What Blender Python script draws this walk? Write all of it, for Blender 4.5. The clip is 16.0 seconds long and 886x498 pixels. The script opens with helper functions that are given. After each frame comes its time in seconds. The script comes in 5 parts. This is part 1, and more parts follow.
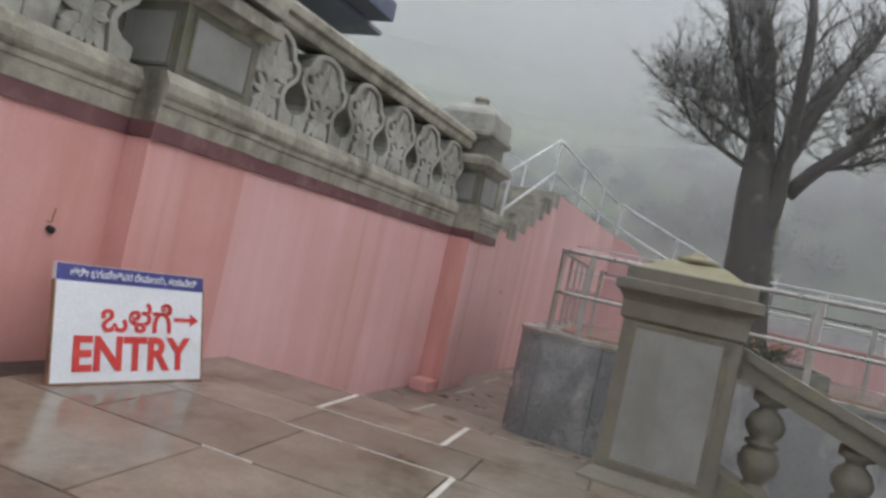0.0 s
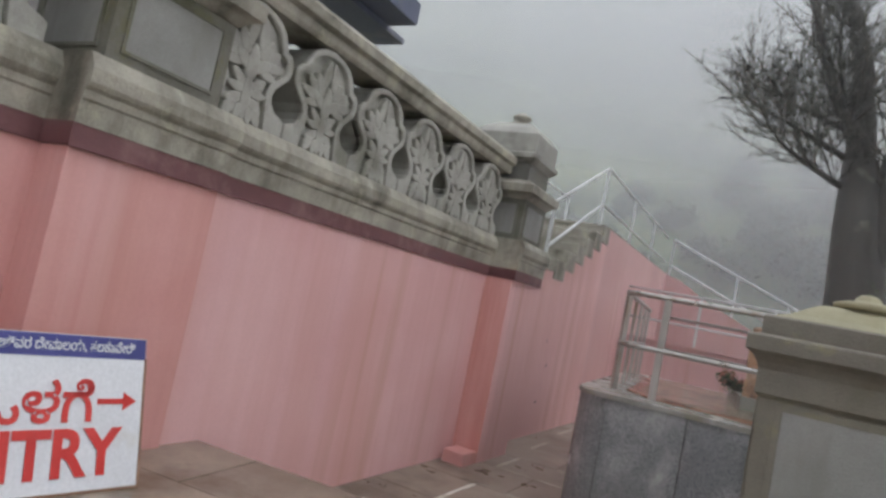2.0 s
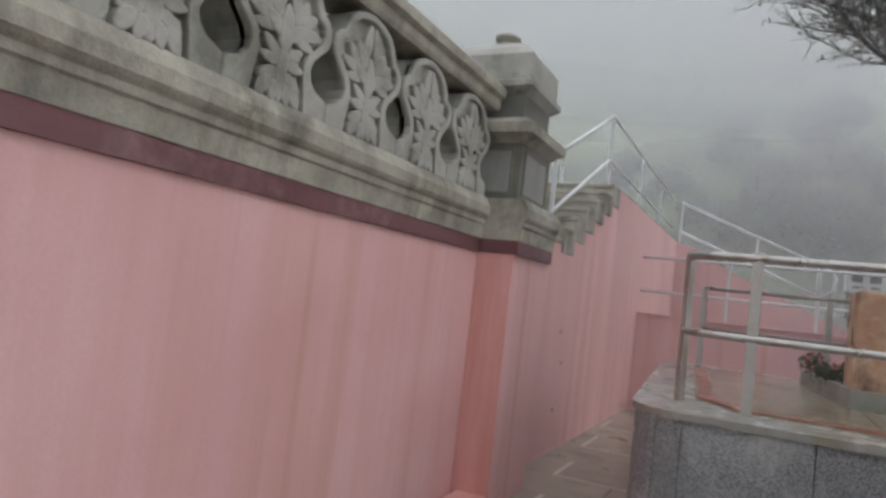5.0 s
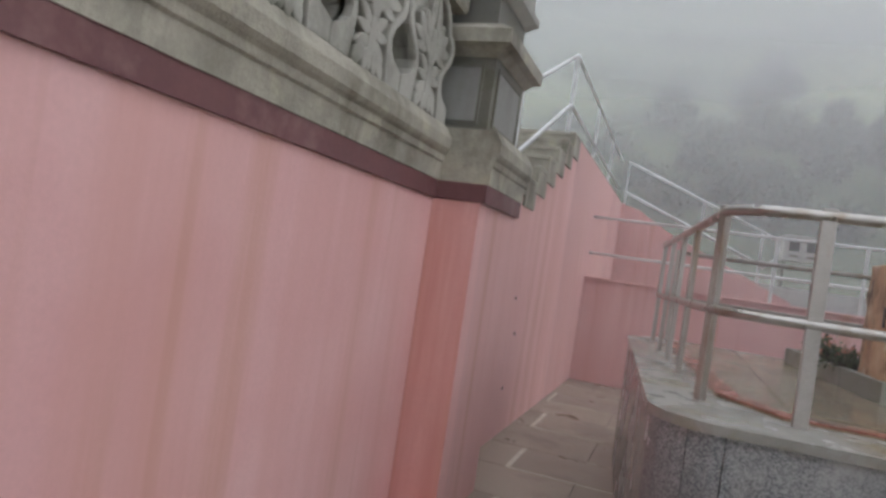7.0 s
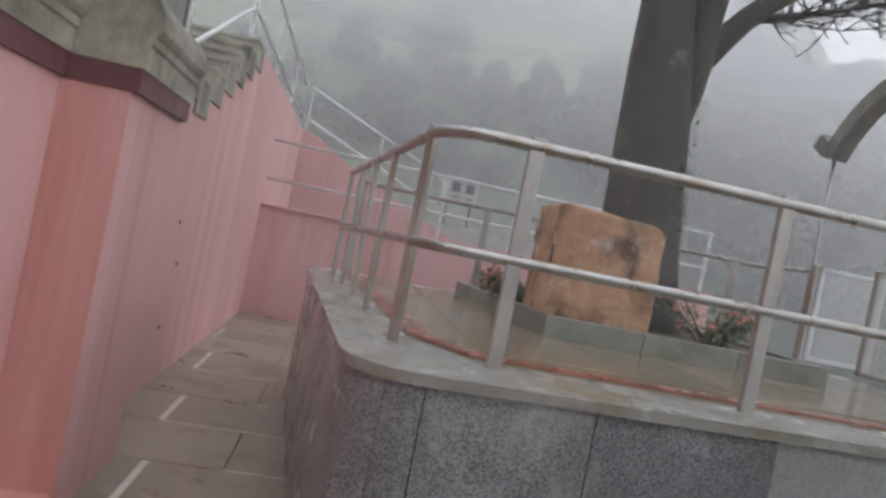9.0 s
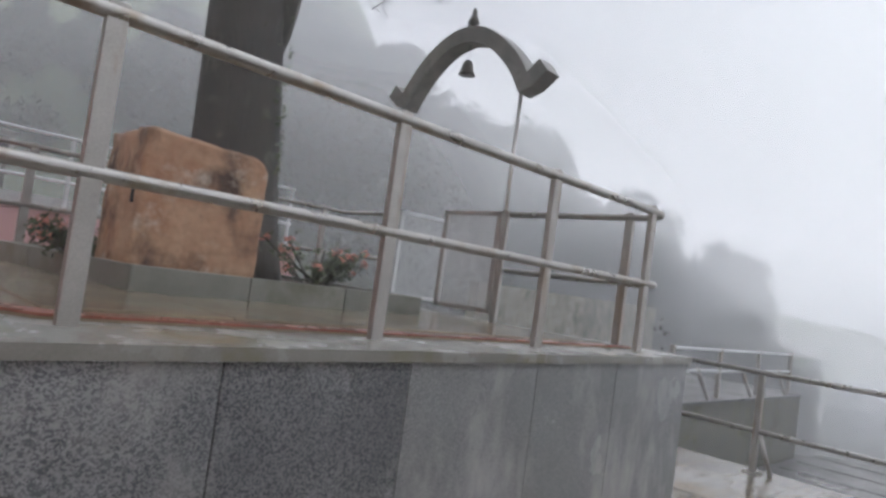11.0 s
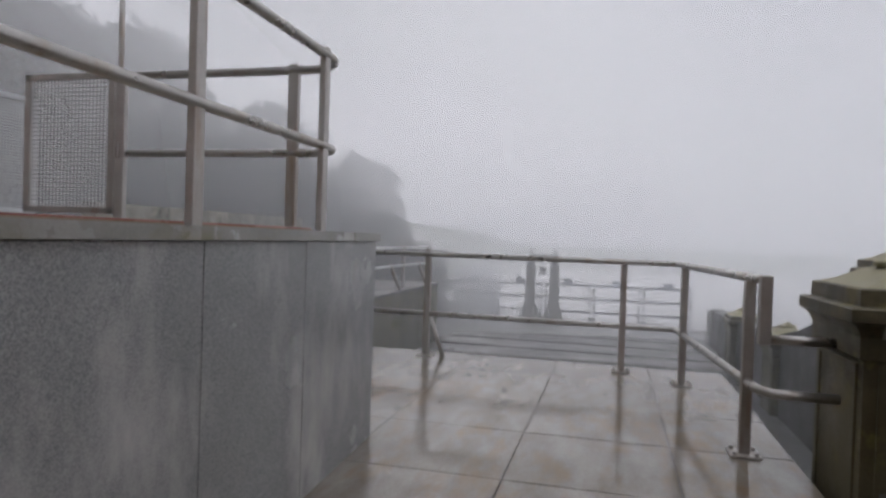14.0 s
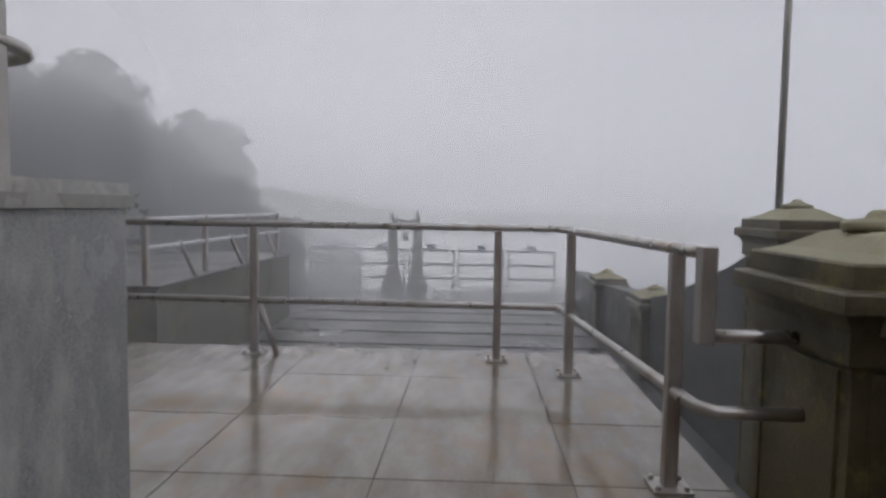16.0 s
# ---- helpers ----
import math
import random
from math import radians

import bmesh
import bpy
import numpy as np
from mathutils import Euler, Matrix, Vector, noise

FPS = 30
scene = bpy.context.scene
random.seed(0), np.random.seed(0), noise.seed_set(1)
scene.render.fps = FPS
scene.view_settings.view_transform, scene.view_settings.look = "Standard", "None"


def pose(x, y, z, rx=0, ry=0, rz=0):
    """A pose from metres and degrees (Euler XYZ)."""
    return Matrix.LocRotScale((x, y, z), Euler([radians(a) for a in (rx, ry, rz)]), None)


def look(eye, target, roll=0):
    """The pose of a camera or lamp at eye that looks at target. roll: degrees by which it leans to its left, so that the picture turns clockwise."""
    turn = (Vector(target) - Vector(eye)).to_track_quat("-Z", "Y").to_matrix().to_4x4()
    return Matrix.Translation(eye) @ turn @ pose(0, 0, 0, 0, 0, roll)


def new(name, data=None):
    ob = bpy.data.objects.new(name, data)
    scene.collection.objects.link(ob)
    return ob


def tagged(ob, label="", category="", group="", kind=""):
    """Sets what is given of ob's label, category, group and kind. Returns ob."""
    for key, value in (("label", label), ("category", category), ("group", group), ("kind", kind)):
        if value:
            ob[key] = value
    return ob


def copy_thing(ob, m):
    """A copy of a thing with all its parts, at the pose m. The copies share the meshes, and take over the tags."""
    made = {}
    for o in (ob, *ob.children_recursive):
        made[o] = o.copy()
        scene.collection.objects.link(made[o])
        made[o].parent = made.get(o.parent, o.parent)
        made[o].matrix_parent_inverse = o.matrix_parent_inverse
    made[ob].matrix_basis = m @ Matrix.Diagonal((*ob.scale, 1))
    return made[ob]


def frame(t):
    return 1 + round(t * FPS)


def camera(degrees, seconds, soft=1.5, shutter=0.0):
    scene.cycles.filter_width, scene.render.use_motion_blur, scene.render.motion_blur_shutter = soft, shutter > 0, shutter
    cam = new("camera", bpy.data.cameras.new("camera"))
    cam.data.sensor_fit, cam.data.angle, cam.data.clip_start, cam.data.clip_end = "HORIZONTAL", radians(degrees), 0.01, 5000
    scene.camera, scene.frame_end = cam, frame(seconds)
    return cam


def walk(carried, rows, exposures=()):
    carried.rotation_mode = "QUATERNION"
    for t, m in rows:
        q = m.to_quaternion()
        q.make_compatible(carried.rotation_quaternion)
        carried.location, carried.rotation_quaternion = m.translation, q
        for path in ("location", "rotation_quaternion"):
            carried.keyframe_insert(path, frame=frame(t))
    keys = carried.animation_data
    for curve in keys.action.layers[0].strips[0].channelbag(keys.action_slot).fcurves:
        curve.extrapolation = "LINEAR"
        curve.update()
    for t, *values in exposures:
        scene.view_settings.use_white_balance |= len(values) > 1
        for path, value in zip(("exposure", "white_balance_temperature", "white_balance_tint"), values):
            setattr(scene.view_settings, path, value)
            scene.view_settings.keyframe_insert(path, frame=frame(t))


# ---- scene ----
cam = camera(68.0, 16.0, soft=2.9)
PATH = [
    (0, (0.307, 0.132, 1.735), (-0.52, 1.953, 1.773), 12.4),
    (0.5, (0.165, 0.465, 1.719), (-0.712, 2.262, 1.753), 11.7),
    (1, (0.058, 0.797, 1.744), (-0.956, 2.52, 1.805), 9.8),
    (1.5, (-0.103, 1.086, 1.742), (-1.045, 2.849, 1.799), 11.2),
    (2, (-0.281, 1.399, 1.78), (-1.225, 3.157, 1.919), 11.7),
    (2.5, (-0.439, 1.776, 1.78), (-1.487, 3.476, 1.894), 8.3),
    (3, (-0.579, 2.09, 1.76), (-1.602, 3.807, 1.838), 6.9),
    (3.5, (-0.783, 2.399, 1.787), (-1.741, 4.152, 1.886), 8.2),
    (4, (-0.954, 2.761, 1.761), (-1.856, 4.544, 1.836), 6.3),
    (4.2, (-0.998, 2.859, 1.778), (-1.929, 4.627, 1.856), 7.0),
    (6.3, (-1.626, 4.09, 1.736), (-2.412, 5.921, 1.902), 7.6),
    (6.5, (-1.726, 4.153, 1.787), (-2.486, 6.001, 1.875), 7.9),
    (7, (-1.845, 4.45, 1.746), (-2.533, 6.328, 1.768), 8.5),
    (7.5, (-1.9, 4.685, 1.756), (-2.604, 6.557, 1.773), 8.9),
    (8, (-1.944, 4.902, 1.748), (-2.197, 6.886, 1.748), 10.2),
    (8.2, (-1.975, 4.94, 1.755), (-2.091, 6.937, 1.751), 10.2),
    (10.3, (-1.946, 5.461, 1.563), (-0.975, 7.21, 1.553), 11.7),
    (10.5, (-1.923, 5.523, 1.562), (-0.83, 7.198, 1.585), 10.6),
    (11, (-1.866, 5.633, 1.494), (-0.473, 7.064, 1.6), 7.8),
    (11.5, (-1.773, 5.764, 1.377), (-0.108, 6.861, 1.533), 4.7),
    (12, (-1.757, 5.943, 1.269), (0.119, 6.603, 1.487), 5.4),
    (12.5, (-1.712, 6.064, 1.216), (0.17, 6.74, 1.256), 4.2),
    (13, (-1.596, 6.16, 1.194), (0.274, 6.866, 1.148), 5.2),
    (13.5, (-1.341, 6.243, 1.213), (0.53, 6.95, 1.21), 2.3),
    (14, (-1.066, 6.314, 1.207), (0.871, 6.813, 1.173), 1.9),
    (14.5, (-0.724, 6.352, 1.21), (1.263, 6.559, 1.124), -0.9),
    (15, (-0.357, 6.314, 1.229), (1.619, 6.621, 1.166), -1.0),
    (15.5, (-0.045, 6.326, 1.191), (1.926, 6.664, 1.165), 3.3),
    (16, (0.264, 6.395, 1.2), (2.257, 6.485, 1.069), 0.9),
]
walk(cam, [(t, look(eye, target, roll)) for t, eye, target, roll in PATH],
     exposures=[(0, 1.08, 6420, 10), (4, 1.08, 6420, 10), (8, 1.22, 6420, 10), (10.5, 1.16, 6250, 10), (12, 0.6, 6280, 13), (14, 0.55, 6400, 14), (16, 0.45, 6380, 14)])

# ---- light ----
world = bpy.data.worlds.new("foggy_sky")
scene.world = world
world.use_nodes = True
wn, wl = world.node_tree.nodes, world.node_tree.links
sky = wn.new("ShaderNodeTexSky")
sky.sky_type, sky.sun_disc = "NISHITA", False
sky.sun_elevation, sky.sun_rotation = radians(38), radians(80)
sky.air_density, sky.dust_density = 1.0, 6.0
grey = wn.new("ShaderNodeHueSaturation")
grey.inputs["Saturation"].default_value = 0.10
veil = wn.new("ShaderNodeMix")
veil.data_type = "RGBA"
veil.inputs["Factor"].default_value = 0.8
veil.inputs["B"].default_value = (5.5, 5.65, 6.1, 1)
wl.new(sky.outputs["Color"], grey.inputs["Color"])
wl.new(grey.outputs["Color"], veil.inputs["A"])
wl.new(veil.outputs["Result"], wn["Background"].inputs["Color"])
wn["Background"].inputs["Strength"].default_value = 0.15
sun_data = bpy.data.lights.new("sun", "SUN")
sun_data.energy, sun_data.angle, sun_data.color = 0.9, radians(50), (1.0, 0.97, 0.93)
sun = new("sun", sun_data)
sun.matrix_world = look((40, 7, 32), (0, 0, 0))

# ---- materials ----


def nd(mat, kind, **values):
    n = mat.node_tree.nodes.new(kind)
    for key, v in values.items():
        n.inputs[key].default_value = v
    return n


def surface(name, a, b, scale=4.0, rough=(0.5, 0.8), bump=0.3, fine=60.0, metal=0.0, stain=None, stain_scale=1.2,
            stain_at=(0.52, 0.68), vary=0.0, stretch=(1, 1, 1), stain_stretch=(1, 1, 1), speck=None, speck_scale=160.0, moss=None, grain=0.25, streak=None, stain_turn=0.0):
    """A worn surface: two colours mixed by coarse and fine noise, stains, specks, roughness variation and fine relief."""
    m = bpy.data.materials.new(name)
    m.use_nodes = True
    L = m.node_tree.links.new
    p = m.node_tree.nodes["Principled BSDF"]
    geo = nd(m, "ShaderNodeNewGeometry")
    mapping = nd(m, "ShaderNodeMapping", Scale=stretch)
    L(geo.outputs["Position"], mapping.inputs["Vector"])
    n1 = nd(m, "ShaderNodeTexNoise", Scale=scale, Detail=6.0, Roughness=0.6)
    n2 = nd(m, "ShaderNodeTexNoise", Scale=fine, Detail=3.0, Roughness=0.6)
    L(mapping.outputs["Vector"], n1.inputs["Vector"])
    L(mapping.outputs["Vector"], n2.inputs["Vector"])

    def ramp(source, lo, hi):
        r = nd(m, "ShaderNodeMapRange")
        r.inputs["From Min"].default_value, r.inputs["From Max"].default_value = lo, hi
        L(source, r.inputs["Value"])
        return r.outputs["Result"]

    def mix(fac, one, two, blend="MIX"):
        x = nd(m, "ShaderNodeMix")
        x.data_type, x.blend_type = "RGBA", blend
        for key, v in (("Factor", fac), ("A", one), ("B", two)):
            if isinstance(v, (tuple, float, int)):
                x.inputs[key].default_value = (*v, 1) if isinstance(v, tuple) else v
            else:
                L(v, x.inputs[key])
        return x.outputs["Result"]

    colour = mix(ramp(n1.outputs["Fac"], 0.35, 0.65), a, b)
    tone = ramp(n2.outputs["Fac"], 0.25, 0.75)
    colour = mix(grain, colour, mix(tone, (0.35, 0.35, 0.35), (1, 1, 1)), "MULTIPLY")
    if speck:
        vor = nd(m, "ShaderNodeTexVoronoi", Scale=speck_scale)
        L(mapping.outputs["Vector"], vor.inputs["Vector"])
        sep = nd(m, "ShaderNodeSeparateColor")
        L(vor.outputs["Color"], sep.inputs["Color"])
        colour = mix(ramp(sep.outputs["Red"], 0.35, 0.75), colour, speck)
    if stain:
        smap = nd(m, "ShaderNodeMapping", Scale=stain_stretch, Location=(3.1, 1.7, 0.4), Rotation=(0, stain_turn, 0))
        L(geo.outputs["Position"], smap.inputs["Vector"])
        n3 = nd(m, "ShaderNodeTexNoise", Scale=stain_scale, Detail=5.0, Roughness=0.65)
        L(smap.outputs["Vector"], n3.inputs["Vector"])
        colour = mix(ramp(n3.outputs["Fac"], *stain_at), colour, stain)
    if streak:
        kmap = nd(m, "ShaderNodeMapping", Scale=(4.0, 4.0, 0.15), Location=(7.3, 2.2, 0.9))
        L(geo.outputs["Position"], kmap.inputs["Vector"])
        n5 = nd(m, "ShaderNodeTexNoise", Scale=1.0, Detail=4.0, Roughness=0.55)
        L(kmap.outputs["Vector"], n5.inputs["Vector"])
        colour = mix(ramp(n5.outputs["Fac"], 0.53, 0.80), colour, streak)
    if moss:
        n4 = nd(m, "ShaderNodeTexNoise", Scale=3.3, Detail=8.0, Roughness=0.7)
        L(geo.outputs["Position"], n4.inputs["Vector"])
        colour = mix(ramp(n4.outputs["Fac"], 0.55, 0.7), colour, moss)
    if vary:
        info = nd(m, "ShaderNodeObjectInfo")
        r = nd(m, "ShaderNodeMapRange")
        r.inputs["To Min"].default_value, r.inputs["To Max"].default_value = 1 - vary, 1 + vary
        L(info.outputs["Random"], r.inputs["Value"])
        colour = mix(1.0, colour, r.outputs["Result"], "MULTIPLY")
    L(colour, p.inputs["Base Color"])
    rr = nd(m, "ShaderNodeMapRange")
    rr.inputs["To Min"].default_value, rr.inputs["To Max"].default_value = rough
    rr.inputs["From Min"].default_value, rr.inputs["From Max"].default_value = 0.35, 0.65
    L(n1.outputs["Fac"], rr.inputs["Value"])
    L(rr.outputs["Result"], p.inputs["Roughness"])
    p.inputs["Metallic"].default_value = metal
    if bump:
        bp = nd(m, "ShaderNodeBump", Strength=bump, Distance=0.01)
        L(n2.outputs["Fac"], bp.inputs["Height"])
        L(bp.outputs["Normal"], p.inputs["Normal"])
    return m


PINK = surface("pink_limewash", (0.72, 0.405, 0.395), (0.79, 0.49, 0.475), 0.9, (0.5, 0.75), 0.10, 45, stain=(0.66, 0.36, 0.32),
               stain_scale=1.0, stain_at=(0.44, 0.72), stain_stretch=(1.8, 1.8, 0.10), grain=0.10, streak=(0.56, 0.30, 0.21))
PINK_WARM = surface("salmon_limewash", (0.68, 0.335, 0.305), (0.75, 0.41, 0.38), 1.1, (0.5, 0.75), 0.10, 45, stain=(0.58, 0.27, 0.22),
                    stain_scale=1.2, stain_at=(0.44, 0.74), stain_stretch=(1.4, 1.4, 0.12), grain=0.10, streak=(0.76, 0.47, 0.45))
PINK_DARK = surface("deep_salmon_paint", (0.69, 0.355, 0.325), (0.74, 0.41, 0.38), 1.5, (0.45, 0.7), 0.08, 35,
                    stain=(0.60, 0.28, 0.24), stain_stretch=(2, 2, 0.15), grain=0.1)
MAROON = surface("maroon_paint", (0.15, 0.062, 0.066), (0.20, 0.088, 0.09), 3, (0.4, 0.65), 0.15, 40, stain=(0.25, 0.14, 0.135), stain_scale=2.5, grain=0.15)
STONE = surface("weathered_granite", (0.29, 0.27, 0.22), (0.48, 0.45, 0.37), 3.6, (0.6, 0.9), 0.6, 60, stain=(0.09, 0.083, 0.062),
                stain_scale=1.9, stain_at=(0.50, 0.72), stain_stretch=(1, 1, 0.5), moss=(0.46, 0.43, 0.32))
CARVED = surface("carved_stone", (0.33, 0.32, 0.28), (0.45, 0.44, 0.39), 4.0, (0.6, 0.9), 0.3, 70, stain=(0.2, 0.195, 0.16), stain_scale=1.8, grain=0.15)
STONE_DARK = surface("dark_mossy_stone", (0.15, 0.145, 0.12), (0.22, 0.21, 0.17), 2.5, (0.5, 0.8), 0.5, 60, stain=(0.10, 0.095, 0.05), moss=(0.17, 0.16, 0.07))
NEWEL = surface("newel_granite", (0.18, 0.16, 0.125), (0.26, 0.24, 0.19), 2.5, (0.45, 0.75), 0.4, 90, stain=(0.15, 0.135, 0.095), stain_scale=1.3, moss=(0.25, 0.23, 0.12))
PANEL = surface("rain_streaked_panel_stone", (0.25, 0.245, 0.225), (0.35, 0.345, 0.32), 2.2, (0.35, 0.6), 0.4, 90, stain=(0.22, 0.215, 0.19), stain_stretch=(2, 2, 0.5))
WET_NEWEL = surface("wet_mossy_newel", (0.10, 0.082, 0.04), (0.15, 0.125, 0.065), 2.5, (0.35, 0.65), 0.4, 70, stain=(0.05, 0.042, 0.02), stain_scale=1.4, moss=(0.20, 0.17, 0.055))
CAPSTONE = surface("lichened_cap_stone", (0.28, 0.255, 0.15), (0.37, 0.34, 0.22), 3, (0.5, 0.8), 0.4, 80, stain=(0.26, 0.24, 0.14), stain_scale=2)
GRANITE = surface("fine_grey_granite", (0.33, 0.332, 0.328), (0.44, 0.442, 0.435), 1.2, (0.12, 0.30), 0.10, 110, stain=(0.50, 0.49, 0.47),
                  stain_scale=1.3, stain_at=(0.50, 0.70), stain_stretch=(2.0, 1.2, 0.9), stain_turn=0.75, speck=(0.24, 0.245, 0.25), speck_scale=240, vary=0.05, grain=0.3)
GRANITE_COARSE = surface("coarse_grey_granite", (0.26, 0.263, 0.265), (0.37, 0.373, 0.37), 1.4, (0.15, 0.35), 0.15, 110, stain=(0.42, 0.415, 0.40),
                         stain_scale=1.3, stain_at=(0.54, 0.74), stain_stretch=(2.0, 1.2, 0.9), stain_turn=0.75, speck=(0.125, 0.13, 0.14), speck_scale=170, vary=0.07, grain=0.3)
KERB = surface("olive_grey_kerb_stone", (0.19, 0.19, 0.16), (0.27, 0.27, 0.23), 2.5, (0.3, 0.6), 0.3, 90, stain=(0.15, 0.145, 0.10), stain_scale=2.0, vary=0.12)
GRANITE_LIP = surface("polished_granite_lip", (0.27, 0.26, 0.23), (0.36, 0.35, 0.32), 2, (0.15, 0.35), 0.15, 100, stain=(0.24, 0.22, 0.15), stain_scale=2.5)
SLATE = surface("wet_brown_slate", (0.21, 0.17, 0.125), (0.29, 0.24, 0.185), 1.8, (0.04, 0.24), 0.10, 40, stain=(0.12, 0.09, 0.06), stain_scale=1.2, vary=0.14)
SLATE_LOW = surface("damp_grey_slate", (0.26, 0.215, 0.165), (0.33, 0.28, 0.225), 2.0, (0.25, 0.5), 0.3, 50, stain=(0.16, 0.135, 0.105), vary=0.10)
GROUT = surface("white_cement_grout", (0.54, 0.51, 0.44), (0.72, 0.69, 0.62), 6, (0.6, 0.9), 0.4, 60, stain=(0.33, 0.29, 0.22), stain_scale=3.0)
JOINT = surface("dark_joint", (0.07, 0.055, 0.045), (0.10, 0.085, 0.07), 6, (0.5, 0.9), 0.3, 60)
TILE = surface("wet_marbled_tile", (0.16, 0.135, 0.10), (0.25, 0.225, 0.19), 2.4, (0.04, 0.16), 0.05, 40, stretch=(0.7, 1.8, 1), stain=(0.20, 0.135, 0.075),
               stain_scale=1.1, stain_at=(0.5, 0.7), stain_stretch=(1.0, 2.2, 1), vary=0.08)
TERRA = surface("red_oxide_strip", (0.25, 0.085, 0.06), (0.32, 0.115, 0.08), 3, (0.15, 0.35), 0.15, 50, vary=0.05)
PLAT_FLOOR = surface("wet_stone_paving", (0.22, 0.17, 0.115), (0.29, 0.235, 0.165), 1.6, (0.05, 0.2), 0.15, 50, stain=(0.18, 0.15, 0.105), vary=0.1)
STEEL = surface("brushed_stainless_steel", (0.42, 0.40, 0.37), (0.50, 0.48, 0.45), 9, (0.25, 0.42), 0.02, 150, metal=0.9, stain=(0.33, 0.28, 0.22), stain_scale=6)
STEEL_DULL = surface("stained_steel_post", (0.43, 0.405, 0.37), (0.54, 0.515, 0.48), 5, (0.35, 0.55), 0.1, 120, metal=0.75, stain=(0.33, 0.255, 0.19), stain_scale=3, stain_stretch=(2, 2, 0.4))
GALV = surface("pale_painted_rail", (0.66, 0.67, 0.67), (0.78, 0.79, 0.79), 6, (0.35, 0.55), 0.1, 100, metal=0.2)
ROCK = surface("ochre_stained_rock", (0.41, 0.20, 0.105), (0.56, 0.36, 0.225), 3.6, (0.6, 0.9), 0.9, 24, stain=(0.085, 0.05, 0.036), stain_scale=2.8,
               stain_at=(0.49, 0.66), stain_stretch=(1, 1, 0.7), moss=(0.62, 0.50, 0.39), grain=0.3)
BARK = surface("dark_wet_bark", (0.045, 0.04, 0.033), (0.08, 0.072, 0.06), 6, (0.6, 0.9), 1.0, 30, stretch=(1, 1, 0.35), stain=(0.12, 0.125, 0.09), stain_scale=5, stain_at=(0.58, 0.7))
TWIG = surface("mossy_twig", (0.06, 0.055, 0.042), (0.10, 0.092, 0.07), 8, (0.7, 0.9), 0.5, 60)
LEAF = surface("dull_green_leaf", (0.055, 0.075, 0.03), (0.10, 0.115, 0.05), 9, (0.5, 0.8), 0.2, 60)
FAR_LEAF = surface("dark_hill_foliage", (0.030, 0.042, 0.032), (0.055, 0.068, 0.046), 0.5, (0.7, 0.9), 0.0, 10)
PETAL = surface("coral_petal", (0.48, 0.14, 0.09), (0.58, 0.25, 0.18), 20, (0.5, 0.8), 0.1, 60)
SOIL = surface("dark_garden_soil", (0.06, 0.045, 0.033), (0.10, 0.075, 0.055), 8, (0.8, 1.0), 0.8, 40)
GRASS = surface("misty_hill_grass", (0.085, 0.12, 0.055), (0.19, 0.23, 0.11), 0.07, (0.8, 1.0), 0.2, 1.6, stain=(0.035, 0.048, 0.034), stain_scale=0.2,
                stain_at=(0.40, 0.68), stain_stretch=(0.3, 1, 1.5))
GROUND = surface("wet_dark_ground", (0.10, 0.10, 0.098), (0.145, 0.145, 0.14), 0.7, (0.25, 0.5), 0.3, 12, stain=(0.075, 0.075, 0.075), stain_scale=0.5)
STEP_STONE = surface("dark_step_stone", (0.075, 0.075, 0.073), (0.105, 0.105, 0.10), 1.5, (0.3, 0.55), 0.3, 20)
SIGN_WHITE = surface("white_enamel", (0.76, 0.77, 0.79), (0.82, 0.83, 0.85), 2, (0.3, 0.45), 0.05, 60, stain=(0.62, 0.60, 0.55), stain_scale=3, stain_at=(0.6, 0.8))
SIGN_BLUE = surface("blue_enamel", (0.045, 0.05, 0.22), (0.06, 0.065, 0.27), 3, (0.3, 0.45), 0.05, 60)
SIGN_RED = surface("red_lettering", (0.62, 0.035, 0.03), (0.70, 0.055, 0.045), 5, (0.35, 0.5), 0.05, 60)
RUST = surface("rusted_edge", (0.20, 0.10, 0.06), (0.36, 0.22, 0.14), 12, (0.6, 0.9), 0.4, 80)
WHITEWASH = surface("pale_painted_plaster", (0.62, 0.60, 0.58), (0.72, 0.70, 0.68), 2, (0.5, 0.8), 0.2, 30, stain=(0.45, 0.42, 0.4), stain_scale=2)
EAVE = surface("blue_grey_roof_edge", (0.12, 0.135, 0.20), (0.17, 0.185, 0.27), 3, (0.4, 0.7), 0.2, 40, stain=(0.22, 0.22, 0.25))
BRASS = surface("dark_bell_metal", (0.10, 0.09, 0.08), (0.15, 0.135, 0.12), 10, (0.35, 0.5), 0.1, 80, metal=0.8)
ARCHM = surface("grey_painted_metal", (0.20, 0.19, 0.175), (0.30, 0.285, 0.26), 4, (0.4, 0.6), 0.15, 60, metal=0.3, stain=(0.15, 0.135, 0.115), stain_scale=3)
DARK = surface("dark_opening", (0.03, 0.03, 0.033), (0.045, 0.045, 0.05), 4, (0.5, 0.7), 0.1, 30)
DARK_BAR = surface("blue_grey_bar_paint", (0.12, 0.13, 0.17), (0.17, 0.18, 0.22), 5, (0.5, 0.7), 0.1, 60)
BLUE_SHEET = surface("faded_blue_sheet", (0.18, 0.22, 0.32), (0.25, 0.29, 0.38), 2, (0.5, 0.7), 0.3, 12)


